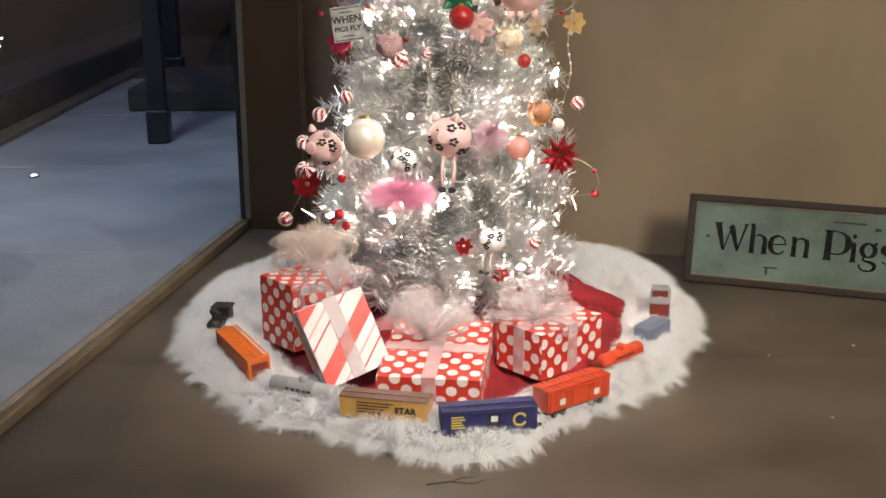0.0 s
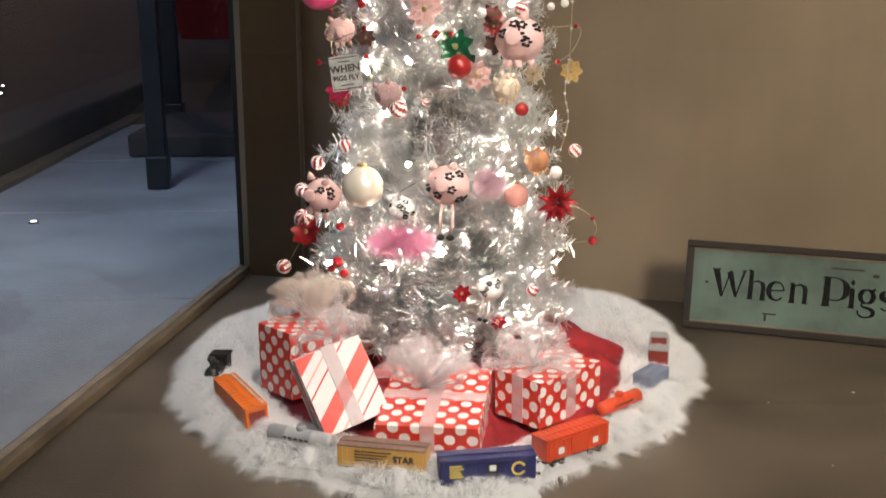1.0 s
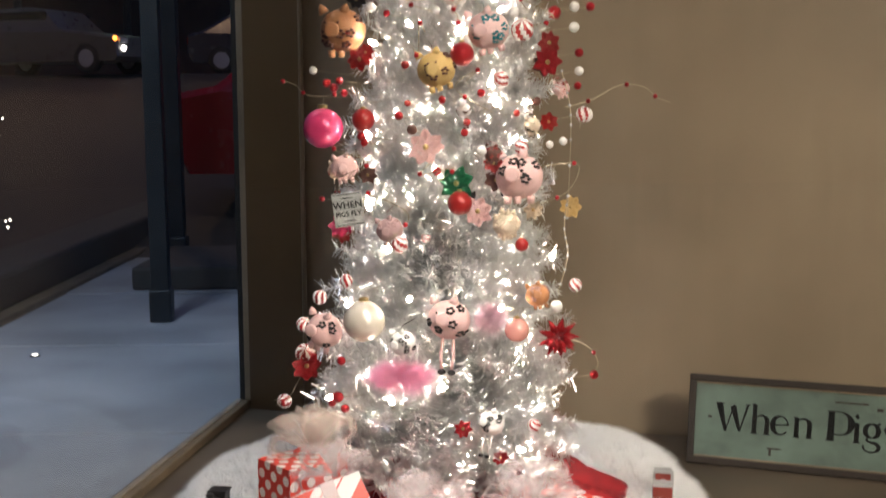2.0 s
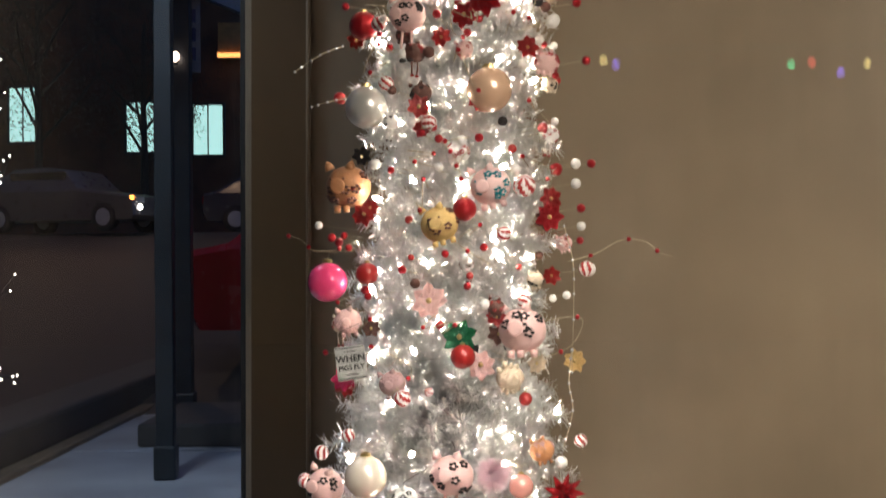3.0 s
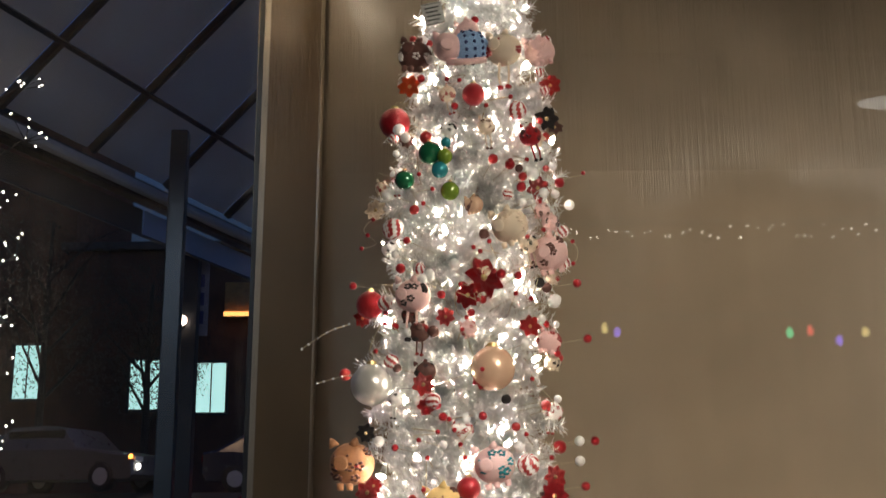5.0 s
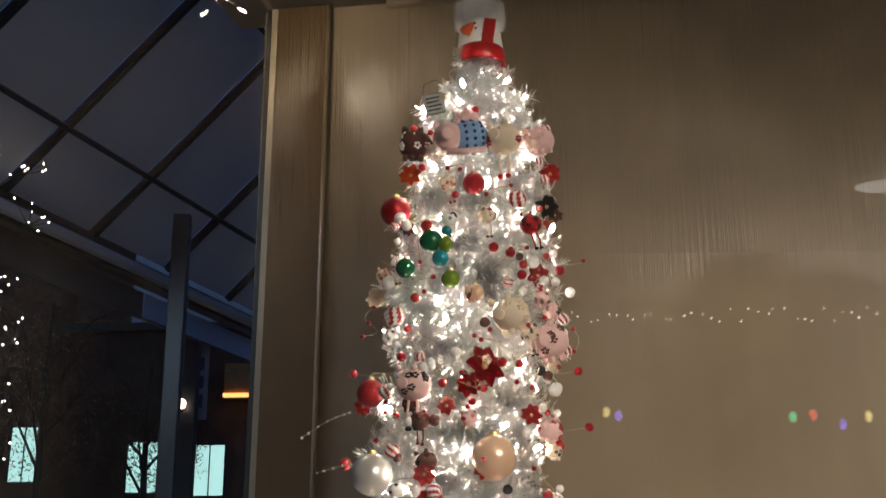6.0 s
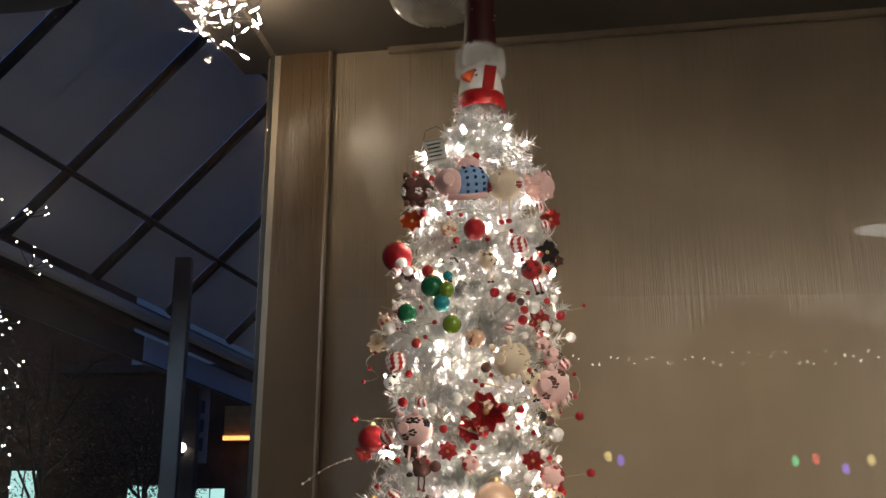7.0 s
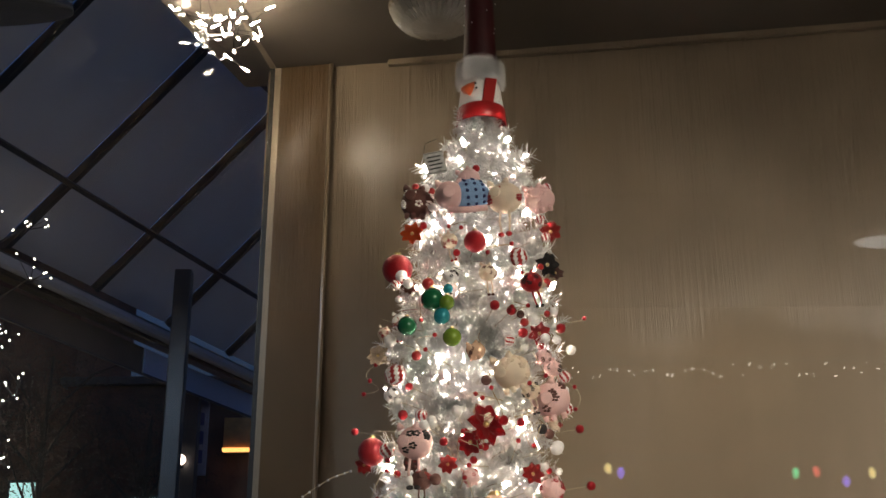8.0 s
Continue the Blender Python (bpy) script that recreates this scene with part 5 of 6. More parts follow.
flower(-0.039, 2.372, 1.199, 0.0212, DEEPRED, "dark red ribbon spray")

# plaques
plaque(-0.192, 2.400, 0.716, 0.0355, True, "small white plaque reading when pigs fly")
plaque(-0.024, 2.467, 2.123, 0.0272, False, "small white plaque with dark writing")

# curling wires and icicles
curl([(0.275, 2.540, 0.922), (0.336, 2.540, 0.939), (0.391, 2.540, 0.968), (0.445, 2.540, 0.966), (0.477, 2.540, 0.941), (0.507, 2.540, 0.931)], "curling pale raffia wire with beads")
curl([(-0.188, 2.540, 0.974), (-0.238, 2.540, 0.953), (-0.286, 2.540, 0.953), (-0.316, 2.540, 0.977), (-0.344, 2.540, 0.985)], "curling pale raffia wire with beads")
curl([(0.224, 2.540, 0.398), (0.287, 2.540, 0.404), (0.332, 2.540, 0.384), (0.352, 2.540, 0.351), (0.343, 2.540, 0.325)], "thin golden wire with a red bead")
curl([(0.206, 2.540, 0.339), (0.214, 2.540, 0.274), (0.212, 2.540, 0.221), (0.247, 2.540, 0.187), (0.267, 2.540, 0.160), (0.296, 2.540, 0.162)], "thin wire with a candy ring")
curl([(-0.283, 2.540, 0.382), (-0.323, 2.540, 0.317), (-0.351, 2.540, 0.271), (-0.377, 2.540, 0.258)], "thin wire with a peppermint ball")
curl([(0.257, 2.540, 1.708), (0.278, 2.540, 1.742), (0.319, 2.540, 1.752), (0.323, 2.540, 1.763)], "curling pale raffia wire")
curl([(0.260, 2.540, 1.614), (0.298, 2.540, 1.587), (0.303, 2.540, 1.554), (0.269, 2.540, 1.515)], "curling pale raffia wire")
curl([(-0.132, 2.540, 1.658), (-0.171, 2.540, 1.645), (-0.187, 2.540, 1.621), (-0.158, 2.540, 1.591), (-0.197, 2.540, 1.578)], "curling pale raffia wire")
curl([(-0.219, 2.540, 1.404), (-0.269, 2.540, 1.385), (-0.325, 2.540, 1.348)], "beaded silver wire")
curl([(0.282, 2.540, 0.727), (0.275, 2.540, 0.654), (0.283, 2.540, 0.593), (0.260, 2.540, 0.506)], "long clear beaded drop")
curl([(0.268, 2.540, 1.001), (0.286, 2.540, 0.926), (0.288, 2.540, 0.851), (0.282, 2.540, 0.678)], "long clear beaded drop")
curl([(-0.182, 2.540, 1.289), (-0.233, 2.540, 1.285), (-0.289, 2.540, 1.270)], "beaded silver wire")


# many small berries, pompoms and trinkets between the larger ornaments
rnd = random.Random(90)
for k in range(120):
    z = rnd.uniform(0.66, 2.12)
    a = radians(rnd.uniform(-172, -8))
    r = girth(z) * rnd.uniform(1.0, 1.14) + 0.008
    c = core(z)
    x, y = c.x + math.cos(a) * r, c.y + math.sin(a) * r
    kind = k % 10
    if kind < 4:
        bead_pick(x, y, z, rnd.uniform(0.006, 0.010), GLITRED if rnd.random() < 0.7 else DEEPRED)
    elif kind < 7:
        bead_pick(x, y, z, rnd.uniform(0.008, 0.012), WHITEB)
    elif kind == 7:
        peppermint(x, y, z, rnd.uniform(0.011, 0.017))
    elif kind == 8:
        flower(x, y, z, rnd.uniform(0.018, 0.028), rnd.choice((GLITRED, DEEPRED, CREAMPIG, BROWNS)), "small felt sprig")
    else:
        pig(x, y, z, rnd.uniform(0.014, 0.021), rnd.choice((PINKPIG, CREAMPIG, WHITEB)), rnd.choice((SPOT, BROWNS, GLITRED)), rnd.random() < 0.5, "little pig ornament")
for k in range(40):
    z = rnd.uniform(0.66, 2.0)
    a = radians(rnd.uniform(-170, -10))
    c = core(z)
    x, y = c.x + math.cos(a) * girth(z) * 1.08, c.y + math.sin(a) * girth(z) * 1.08
    if k % 3 == 0:
        flower(x, y, z, rnd.uniform(0.020, 0.030), rnd.choice((BROWNS, DEEPRED, SPOT)), "dark felt sprig")
    elif k % 3 == 1:
        bead_pick(x, y, z, rnd.uniform(0.009, 0.014), rnd.choice((SPOT, BROWNS, DEEPRED)))
    else:
        pig(x, y, z, rnd.uniform(0.018, 0.026), rnd.choice((BROWNS, WHITEB, CREAMPIG)), rnd.choice((SPOT, DEEPRED)), k % 2 == 0, "little dark-patched pig ornament")
for k in range(24):
    z = rnd.uniform(0.7, 2.0)
    a = radians(rnd.uniform(-165, -15))
    c = core(z)
    p = Vector((c.x + math.cos(a) * girth(z) * 1.1, c.y + math.sin(a) * girth(z) * 1.1, z))
    w = [p + Vector((rnd.uniform(-0.05, 0.05), -0.02 - 0.01 * q, -0.02 * q + rnd.uniform(-0.03, 0.03))) for q in range(4)]
    curl([tuple(v) for v in w], "short curling raffia wire")


# ---- tree topper: a tall striped hat ----
BANDRED = surface("red_satin", (0.33, 0.012, 0.014), 0.35, vary=0.2, scale=30, coat=0.3)
hat = thing("hat_topper", pose(0.092, TY, 2.285), "tall dark red hat with white fur brim topping the tree", "hat")
part("band", lathe(B(), [(0.060, 0.046), (0.0625, 0.042), (0.0650, 0.004), (0.063, 0.001), (0.057, 0.042)], 28), BANDRED, hat, "red satin band", True)
part("snowman_panel", lathe(B(), [(0.059, 0.04), (0.060, 0.046), (0.051, 0.105), (0.047, 0.12)], 28), WHITEB, hat, "white felt band", True)
part("scarf", box(B(), -0.006, 0.024, -0.0605, -0.054, 0.045, 0.112, 0.002, Matrix.Rotation(0.15, 4, "Y")), DEEPRED, hat, "red felt patch")
part("carrot", lathe(B(), [(0.016, 0), (0.012, 0.02), (0.002, 0.04)], 10, Matrix.Translation((-0.040, -0.048, 0.075)) @ Matrix.Rotation(radians(40), 4, "Y")), ORANGEB, hat, "orange felt carrot", True)
for q in ((-0.014, 0.095), (-0.012, 0.082)):
    part("button", ball(B(), (q[0], -0.060, q[1]), 0.0032, seg=8), SPOT, hat)
bm = B()
lathe(bm, [(0.042, 0.114), (0.050, 0.124), (0.0525, 0.145), (0.050, 0.162), (0.042, 0.174)], 28)
part("fur_brim", bm, FUR, hat, "white plush brim", True)
rnd = random.Random(21)
vs, fs = [], []
for k in range(12000):
    a, t = rnd.uniform(0, 6.2832), rnd.uniform(0, 1)
    z = 0.118 + 0.052 * t
    n = Vector((math.cos(a), math.sin(a), 1.4 * (t - 0.5))).normalized()
    p = Vector((math.cos(a) * 0.050, math.sin(a) * 0.050, z))
    tip = p + (n + Vector((rnd.uniform(-.6, .6), rnd.uniform(-.6, .6), rnd.uniform(-.6, .6)))).normalized() * rnd.uniform(0.012, 0.022)
    s = n.orthogonal().normalized() * 0.0009
    k0 = len(vs)
    vs.extend((p - s, p + s, tip))
    fs.append((k0, k0 + 1, k0 + 2))
me = bpy.data.meshes.new("fur_pile")
me.from_pydata([tuple(v) for v in vs], [], fs)
me.materials.append(FUR)
fp = new("fur_pile", me)
fp.parent = hat
tagged(fp, kind="stuff")
DARKVEL = surface("dark_red_velvet", (0.05, 0.004, 0.006), 0.6, vary=0.3, scale=20)
part("crown", lathe(B(), [(0.045, 0.17), (0.044, 0.20), (0.040, 0.27), (0.038, 0.36), (0.030, 0.46), (0.012, 0.50), (0.002, 0.505)], 24), DARKVEL, hat, "dark red velvet crown", True)
for k in range(14):
    a = k * 2.4
    part("sequin", ball(B(), (math.cos(a) * 0.044, math.sin(a) * 0.044, 0.20 + 0.012 * k), 0.002, seg=6), SILVER, hat)

# ---- ceiling lamp and corner light cluster ----
RIBGLASS = gloss("ribbed_pressed_glass", (0.42, 0.40, 0.36), 0.12, 0.1, 1.0)
lamp = thing("ceiling_lamp", pose(-0.03, 3.02, 2.90), "unlit ribbed glass dome lamp on the ceiling", "ceiling lamp")
bm = B()
prof = [(0.135, 0.02), (0.135, -0.01), (0.128, -0.03), (0.108, -0.055), (0.075, -0.072), (0.03, -0.08), (0.002, -0.081)]
rings = []
for r, z in prof:
    rings.append([bm.verts.new((r * (1 + (0.06 if k % 2 else -0.06)) * math.cos(6.2832 * k / 72), r * (1 + (0.06 if k % 2 else -0.06)) * math.sin(6.2832 * k / 72), z)) for k in range(72)])
for q, s in zip(rings, rings[1:]):
    for k in range(72):
        bm.faces.new((q[k], q[(k + 1) % 72], s[(k + 1) % 72], s[k]))
part("glass_dome", bm, RIBGLASS, lamp, "ribbed pressed glass")
part("rim", lathe(B(), [(0.142, 0.05), (0.146, 0.02), (0.146, -0.004), (0.138, -0.008)], 40), FRAME, lamp, "dull metal rim", True)

COLD = glow("cool_white_bulb", (1.0, 0.84, 0.62), 190.0)
clus = thing("light_cluster", pose(-0.66, 3.0, 2.80), "tangled cluster of white mini lights at the window corner", "string lights")
rnd = random.Random(17)
bm = lathe(B(), [(0.001, 0.0), (0.0028, 0.006), (0.0030, 0.013), (0.0019, 0.023), (0.0004, 0.034)], 8)
mini = place_mesh("bulb", bm, COLD, True)
pts = []
for k in range(32):
    p = Vector((rnd.gauss(0, 0.055) + 0.005 * (k - 17), rnd.gauss(0, 0.05), rnd.gauss(0.03, 0.045) - 0.002 * (k - 17)))
    pts.append(p)
    ob = new("bulb", mini)
    ob.matrix_world = Matrix.Translation(p + Vector((-0.66, 3.0, 2.80))) @ Euler((rnd.uniform(0, 6), rnd.uniform(0, 6), 0)).to_matrix().to_4x4()
    ob.parent = clus
    ob.matrix_parent_inverse = clus.matrix_world.inverted()
part("cable", tube(B(), pts + [Vector((0.02, 0.1, 0.16))], 0.0016, 4), SPOT, clus)

# ---- street outside ----
def street(y):
    """The street climbs gently away from the shop."""
    return float(np.interp(y, (6.0, 26.0), (-0.28, 1.60)))


bm = B()
ys = (-300, -20, 0, 3, 6, 8, 10, 14, 18, 22, 26, 30, 40, 100, 600)
grid = [[bm.verts.new((x, y, street(y))) for x in (-400, -40, -10, -5, 0, 5, 10, 40, 400)] for y in ys]
for q, r in zip(grid, grid[1:]):
    for k in range(8):
        bm.faces.new((q[k], q[k + 1], r[k + 1], r[k]))
solid("ground", bm, ASPHALT, "dark street asphalt reaching into the distance", "road", "structure")
rnd = random.Random(8)
pave = thing("pavement", pose(0, 0, 0), "frosted pale concrete pavement slabs along the shop", "pavement", kind="structure")
for k in range(9):
    y0 = -1.9 + k * 1.37
    for x0, x1 in ((-2.2, -0.68),):
        bm = box(B(), x0 + 0.006, x1 - 0.006, y0 + 0.012, y0 + 1.358, -0.28, -0.105 + rnd.uniform(-0.003, 0.003), 0.008)
        part("slab", bm, CONCRETE, pave)
bm = box(B(), -0.68, 3.4, -1.9, 0.30, -0.28, -0.11)
part("slab", bm, CONCRETE, pave)
bm = B()
box(bm, -2.62, -2.21, -2, 10.5, -0.28, 0.10, 0.03)
solid("kerb", bm, KERB, "low dark stone kerb wall beside the pavement", "kerb", "structure")


bm = box(B(), -2.205, -2.10, -2, 10.5, -0.28, -0.075, 0.012)
solid("kerb_edging", bm, SILL, "narrow brown edging strip along the kerb", "kerb", "structure")
# glowing disc added on the slabs for a bulb's glint in the side pane
gl = thing("glass_glint", pose(-1.714, 4.743, -0.106), "small glowing disc added for a reflected glint in the window", "ground light")
part("lens", lathe(B(), [(0.013, 0.0), (0.012, 0.006), (0.004, 0.009)], 14), glow("glint_glow", (1.0, 0.93, 0.85), 6.0), gl, smooth=True)
part("ring", lathe(B(), [(0.022, -0.002), (0.022, 0.004), (0.015, 0.005), (0.014, 0.0)], 18), IRON, gl)


def post(x, y, w, h, label):
    p = thing("canopy_post", pose(x, y, -0.105, 0, 0, 4), label, "post", "canopy posts")
    part("shaft", box(B(), -w / 2, w / 2, -w / 2, w / 2, 0, h, 0.006), IRON, p)
    part("base", box(B(), -w * 0.62, w * 0.62, -w * 0.62, w * 0.62, 0, 0.16, 0.01), IRON, p)
    return p


post(-1.36, 5.50, 0.085, 3.0, "dark square steel canopy post on the pavement")
post(-1.80, 7.72, 0.13, 3.0, "broad dark steel canopy post on the pavement")
bm = box(B(), -1.75, -1.1, 6.4, 7.4, -0.105, 0.03, 0.02)
solid("concrete_step", bm, KERB, "low grey concrete step by the post", "step", "structure")
# canopy over the pavement
EAVE = Matrix.Translation((-2.302, 5.480, 3.05)) @ Matrix.Rotation(radians(71.9), 4, "Z")   # x along the eave
can = thing("canopy", EAVE @ Matrix.Rotation(radians(-40.7), 4, "X"), "pitched canopy of grey panels on dark steel rafters", "canopy")
for k in range(-6, 7):
    x = k * 0.778
    part("rafter", box(B(), x - 0.017, x + 0.017, -2.3, 0.0, -0.045, 0.0, 0.003), IRON, can)
    part("panel", box(B(), x + 0.02, x + 0.758, -2.3, 0.0, 0.002, 0.012), CANOPY, can)
    for q in (0.13, 0.39, 0.65):
        part("glazing_bar", box(B(), x + q - 0.006, x + q + 0.006, -2.3, 0.0, 0.013, 0.022), IRON, can)
for y in (-0.473, -1.517):
    part("purlin", box(B(), -4.6, 5.4, y - 0.014, y + 0.014, -0.075, -0.046, 0.003), IRON, can)
fas = tagged(new("canopy_beam", place_mesh("canopy_beam", box(B(), -4.6, 5.4, -0.03, 0.06, -0.17, -0.05, 0.01), IRON)), "dark steel edge beam of the canopy", "beam")
fas.matrix_world = EAVE
g2 = tagged(new("gutter", place_mesh("gutter", tube(B(), [(-4.6, -0.06, -0.12), (5.4, -0.06, -0.12)], 0.035, 10), CONCRETE)), "grey gutter along the canopy edge", "gutter")
g2.matrix_world = EAVE
fp = thing("canopy_fascia", EAVE, "row of fascia panels hung under the canopy beam", "fascia")
part("panel", box(B(), -4.6, 1.48, 0.09, 0.10, -0.33, -0.175, 0.002), KERB, fp, "dark grey panel")
# the dusk sky's blue light on this stretch is put into the panel colour
part("panel", box(B(), 1.50, 5.4, 0.09, 0.10, -0.33, -0.175, 0.002), FASCIA, fp, "translucent panel coloured with the blue of the dusk sky")
part("rail", box(B(), -4.6, 5.4, 0.085, 0.105, -0.345, -0.331, 0.002), IRON, fp)

# unseen slab added overhead to hold sky light off the shop front
bm = B()
box(bm, -5.0, 5.0, -7.0, 0.30, 3.35, 3.45)
solid("sky_block_slab", bm, KERB, "flat dark slab added out of view to block the sky", "roof", "structure")

# banner and globe lamp on the far post
ban = thing("banner_sign", pose(-1.82, 7.81, 2.22, 0, 0, 10), "narrow pale upright banner fixed behind the post", "sign")
part("panel", box(B(), -0.15, 0.13, -0.01, 0.012, 0.0, 0.52, 0.004), surface("pale_banner", (0.34, 0.32, 0.36), 0.6), ban)
for k in range(3):
    part("writing_bar", box(B(), 0.07, 0.10, -0.014, -0.009, 0.08 + k * 0.13, 0.17 + k * 0.13), surface("banner_print", (0.08, 0.08, 0.2), 0.6), ban)
lampg = thing("globe_lamp", pose(-1.815, 7.60, 2.29), "small glowing globe lamp on the post", "street lamp")
part("globe", ball(B(), (0, 0, 0), 0.034, seg=16), glow("warm_globe", (1.0, 0.75, 0.6), 7.0), lampg, smooth=True)
part("arm", tube(B(), [(0, 0.02, -0.02), (0, 0.06, -0.04), (0.01, 0.10, -0.04)], 0.012), IRON, lampg)

# lit street tree
st = thing("street_tree", pose(-2.24, 5.15, -0.1), "thin bare street tree wrapped in small white lights", "tree")
rnd = random.Random(31)
bm = tube(B(), [(-0.1, 0, 0), (-0.08, 0.02, 0.8), (-0.06, 0, 1.6), (-0.04, 0, 2.4), (0, 0, 3.2)], 0.035, 8, 0.3)
part("trunk", bm, KERB, st, smooth=True)
tips = []
for k in range(26):
    z = 0.3 + k * 0.11
    a = k * 2.4
    e = Vector((math.cos(a) * 0.22, math.sin(a) * 0.22, z + 0.25))
    part("limb", tube(B(), [(-0.08, 0, z), (e * 0.6) + Vector((-0.04, 0, z * 0.4)), e], 0.009, 5, 0.3), KERB, st)
    tips.append(e)
    for q in range(7):
        f = e + Vector((rnd.uniform(-.1, .1), rnd.uniform(-.1, .1), rnd.uniform(-.05, .1)))
        part("twig", tube(B(), [e - Vector((0, 0, 0.02)), f], 0.003, 4, 0.4), KERB, st)
        tips.append(f)
TREEB = glow("street_tree_bulb", (1.0, 0.90, 0.78), 7.0)
bm = ball(B(), (0, 0, 0), 0.005, seg=6)
mini2 = place_mesh("bulb", bm, TREEB)
for f in tips:
    ob = new("bulb", mini2)
    ob.parent = st
    ob.location = f


def car(m, paint, label, length=4.2):
    c = thing("car", m, label, "car")
    L = length / 2
    prof = [(-L, 0.35), (-L + 0.05, 0.75), (-L + 0.9, 0.88), (-0.7, 0.95), (-0.25, 1.38), (0.2, 1.45), (1.1, 1.42), (L - 0.35, 0.98), (L - 0.03, 0.92), (L, 0.5), (L - 0.1, 0.28), (-L + 0.1, 0.26)]
    bm = B()
    rows = []
    for y, k in ((-0.82, 0.93), (-0.78, 1.0), (0.78, 1.0), (0.82, 0.93)):
        rows.append([bm.verts.new((x * (0.985 if abs(y) > 0.8 else 1), y * (0.86 if z > 1.1 else 1), 0.26 + (z - 0.26) * k)) for x, z in prof])
    n = len(prof)
    for q, s in zip(rows, rows[1:]):
        for k in range(n):
            bm.faces.new((q[k], q[(k + 1) % n], s[(k + 1) % n], s[k]))
    bm.faces.new(rows[0][::-1])
    bm.faces.new(rows[-1])
    bmesh.ops.recalc_face_normals(bm, faces=bm.faces)
    part("body", bm, paint, c)
    for s in (-1, 1):
        part("side_window", box(B(), -0.35, 1.15, s * 0.735 - 0.02, s * 0.735 + 0.02, 1.0, 1.34, 0.03), GLAZE, c)
        for x in (-L + 0.8, L - 0.8):
            w = part("wheel", lathe(B(), [(0.2, -0.1), (0.31, -0.09), (0.32, 0.0), (0.31, 0.09), (0.2, 0.1)], 24, Matrix.Translation((x, s * 0.74, 0.32)) @ Matrix.Rotation(radians(90), 4, "X")), TYRE, c, smooth=True)
            part("rim", lathe(B(), [(0.02, -0.105), (0.19, -0.1), (0.19, 0.1), (0.02, 0.105)], 16, Matrix.Translation((x, s * 0.74, 0.32)) @ Matrix.Rotation(radians(90), 4, "X")), GREYPLA, w)
        part("headlight", box(B(), -L - 0.01, -L + 0.12, s * 0.6 - 0.15, s * 0.6 + 0.15, 0.62, 0.74, 0.02), CLEARL, c)
        part("tail_light", box(B(), L - 0.12, L + 0.01, s * 0.62 - 0.13, s * 0.62 + 0.13, 0.68, 0.86, 0.02), TAIL, c)
    part("windscreen", box(B(), -0.52, -0.49, -0.6, 0.6, 0.0, 0.5, 0.01, Matrix.Translation((0.02, 0, 0.94)) @ Matrix.Rotation(radians(42), 4, "Y") @ Matrix.Translation((0.5, 0, 0))), GLAZE, c)
    return c


CLEARL = gloss("headlight_lens", (0.6, 0.6, 0.6), 0.08, 0.2, 1.0)
TAIL = gloss("tail_light_lens", (0.35, 0.01, 0.01), 0.1, 0.0, 1.0)
WHITEP = surface("pale_car_paint", (0.09, 0.085, 0.08), 0.3, vary=0.05, coat=0.5, bump=0)
car(pose(-0.12, 10.0, 0.10, 0, 0, 178), CARRED, "parked glossy red car beyond the kerb", 4.0)
c = car(pose(-8.55, 26.0, 1.60, 0, 0, 160), WHITEP, "parked pale car across the street with lamps lit", 4.4)
for s in (-1, 1):
    part("fog_lamp", ball(B(), (-2.2, s * 0.62, 0.52), 0.06, seg=10), glow("fog_lamp", (1.0, 0.95, 0.9), 10.0), c, "lit white lamp")
    part("indicator", ball(B(), (-2.12, s * 0.80, 0.72), 0.05, seg=10), glow("amber_indicator", (1.0, 0.28, 0.04), 8.0), c, "lit amber lamp")
car(pose(-3.6, 27.5, 1.60, 0, 0, 178), CARDARK, "parked dark car across the street", 4.4)


def facade(name, x0, x1, y, h, wins, material, label):
    f = thing(name, pose(0, y, street(y)), label, "building")
    part("wall", box(B(), x0, x1, 0, 6, 0, h, 0.02), material, f)
    part("roof", box(B(), x0 - 0.2, x1 + 0.2, -0.2, 6.2, h, h + 0.25, 0.03), KERB, f)
    for a, b, z0, z1, lit in wins:
        w = part("window", box(B(), a - 0.08, b + 0.08, -0.05, 0.02, z0 - 0.08, z1 + 0.08, 0.01), IRON, f)
        part("pane", box(B(), a, b, -0.06, -0.045, z0, z1), LITWIN if lit else GLAZE, w)
        part("mullion", box(B(), (a + b) / 2 - 0.02, (a + b) / 2 + 0.02, -0.075, -0.055, z0, z1), IRON, w)
    return f


facade("shop_building", -11.7, 6.8, 34.0, 7.4, [(-9.6, -8.62, 2.6, 4.05, True), (-7.62, -6.77, 2.5, 3.95, True), (-4.9, -3.7, 2.5, 3.95, False), (-5.6, -4.2, 0.2, 1.8, False)], BRICKY, "dark brick building with cool lit windows")
facade("brick_building", -27.0, -11.72, 34.6, 12.0, [(-13.3, -12.5, 3.0, 4.6, True), (-17.3, -16.0, 3.2, 4.8, False), (-22.0, -20.8, 3.2, 4.8, False)], BRICKY, "tall dark brick building with one lit window")
# unseen block added at the back so the front pane reflects no sky
facade("sky_block_building", -30.0, 30.0, -22.0, 9.0, [(-6.0, -4.5, 3.0, 4.6, False), (3.0, 4.5, 3.0, 4.6, False)], BRICKY, "plain dark brick block added unseen to keep sky out of the pane")
aw = thing("lit_awning", pose(-6.7, 33.6, 6.9), "amber lit fascia above the shop windows", "awning")
part("board", box(B(), -0.1, 3.0, -0.1, 0.4, 0.0, 1.0, 0.02), surface("ochre_board", (0.45, 0.20, 0.05), 0.6), aw)
part("light_strip", box(B(), -0.1, 3.0, -0.18, -0.11, -0.02, 0.1), glow("amber_strip", (1.0, 0.45, 0.12), 2.2), aw)

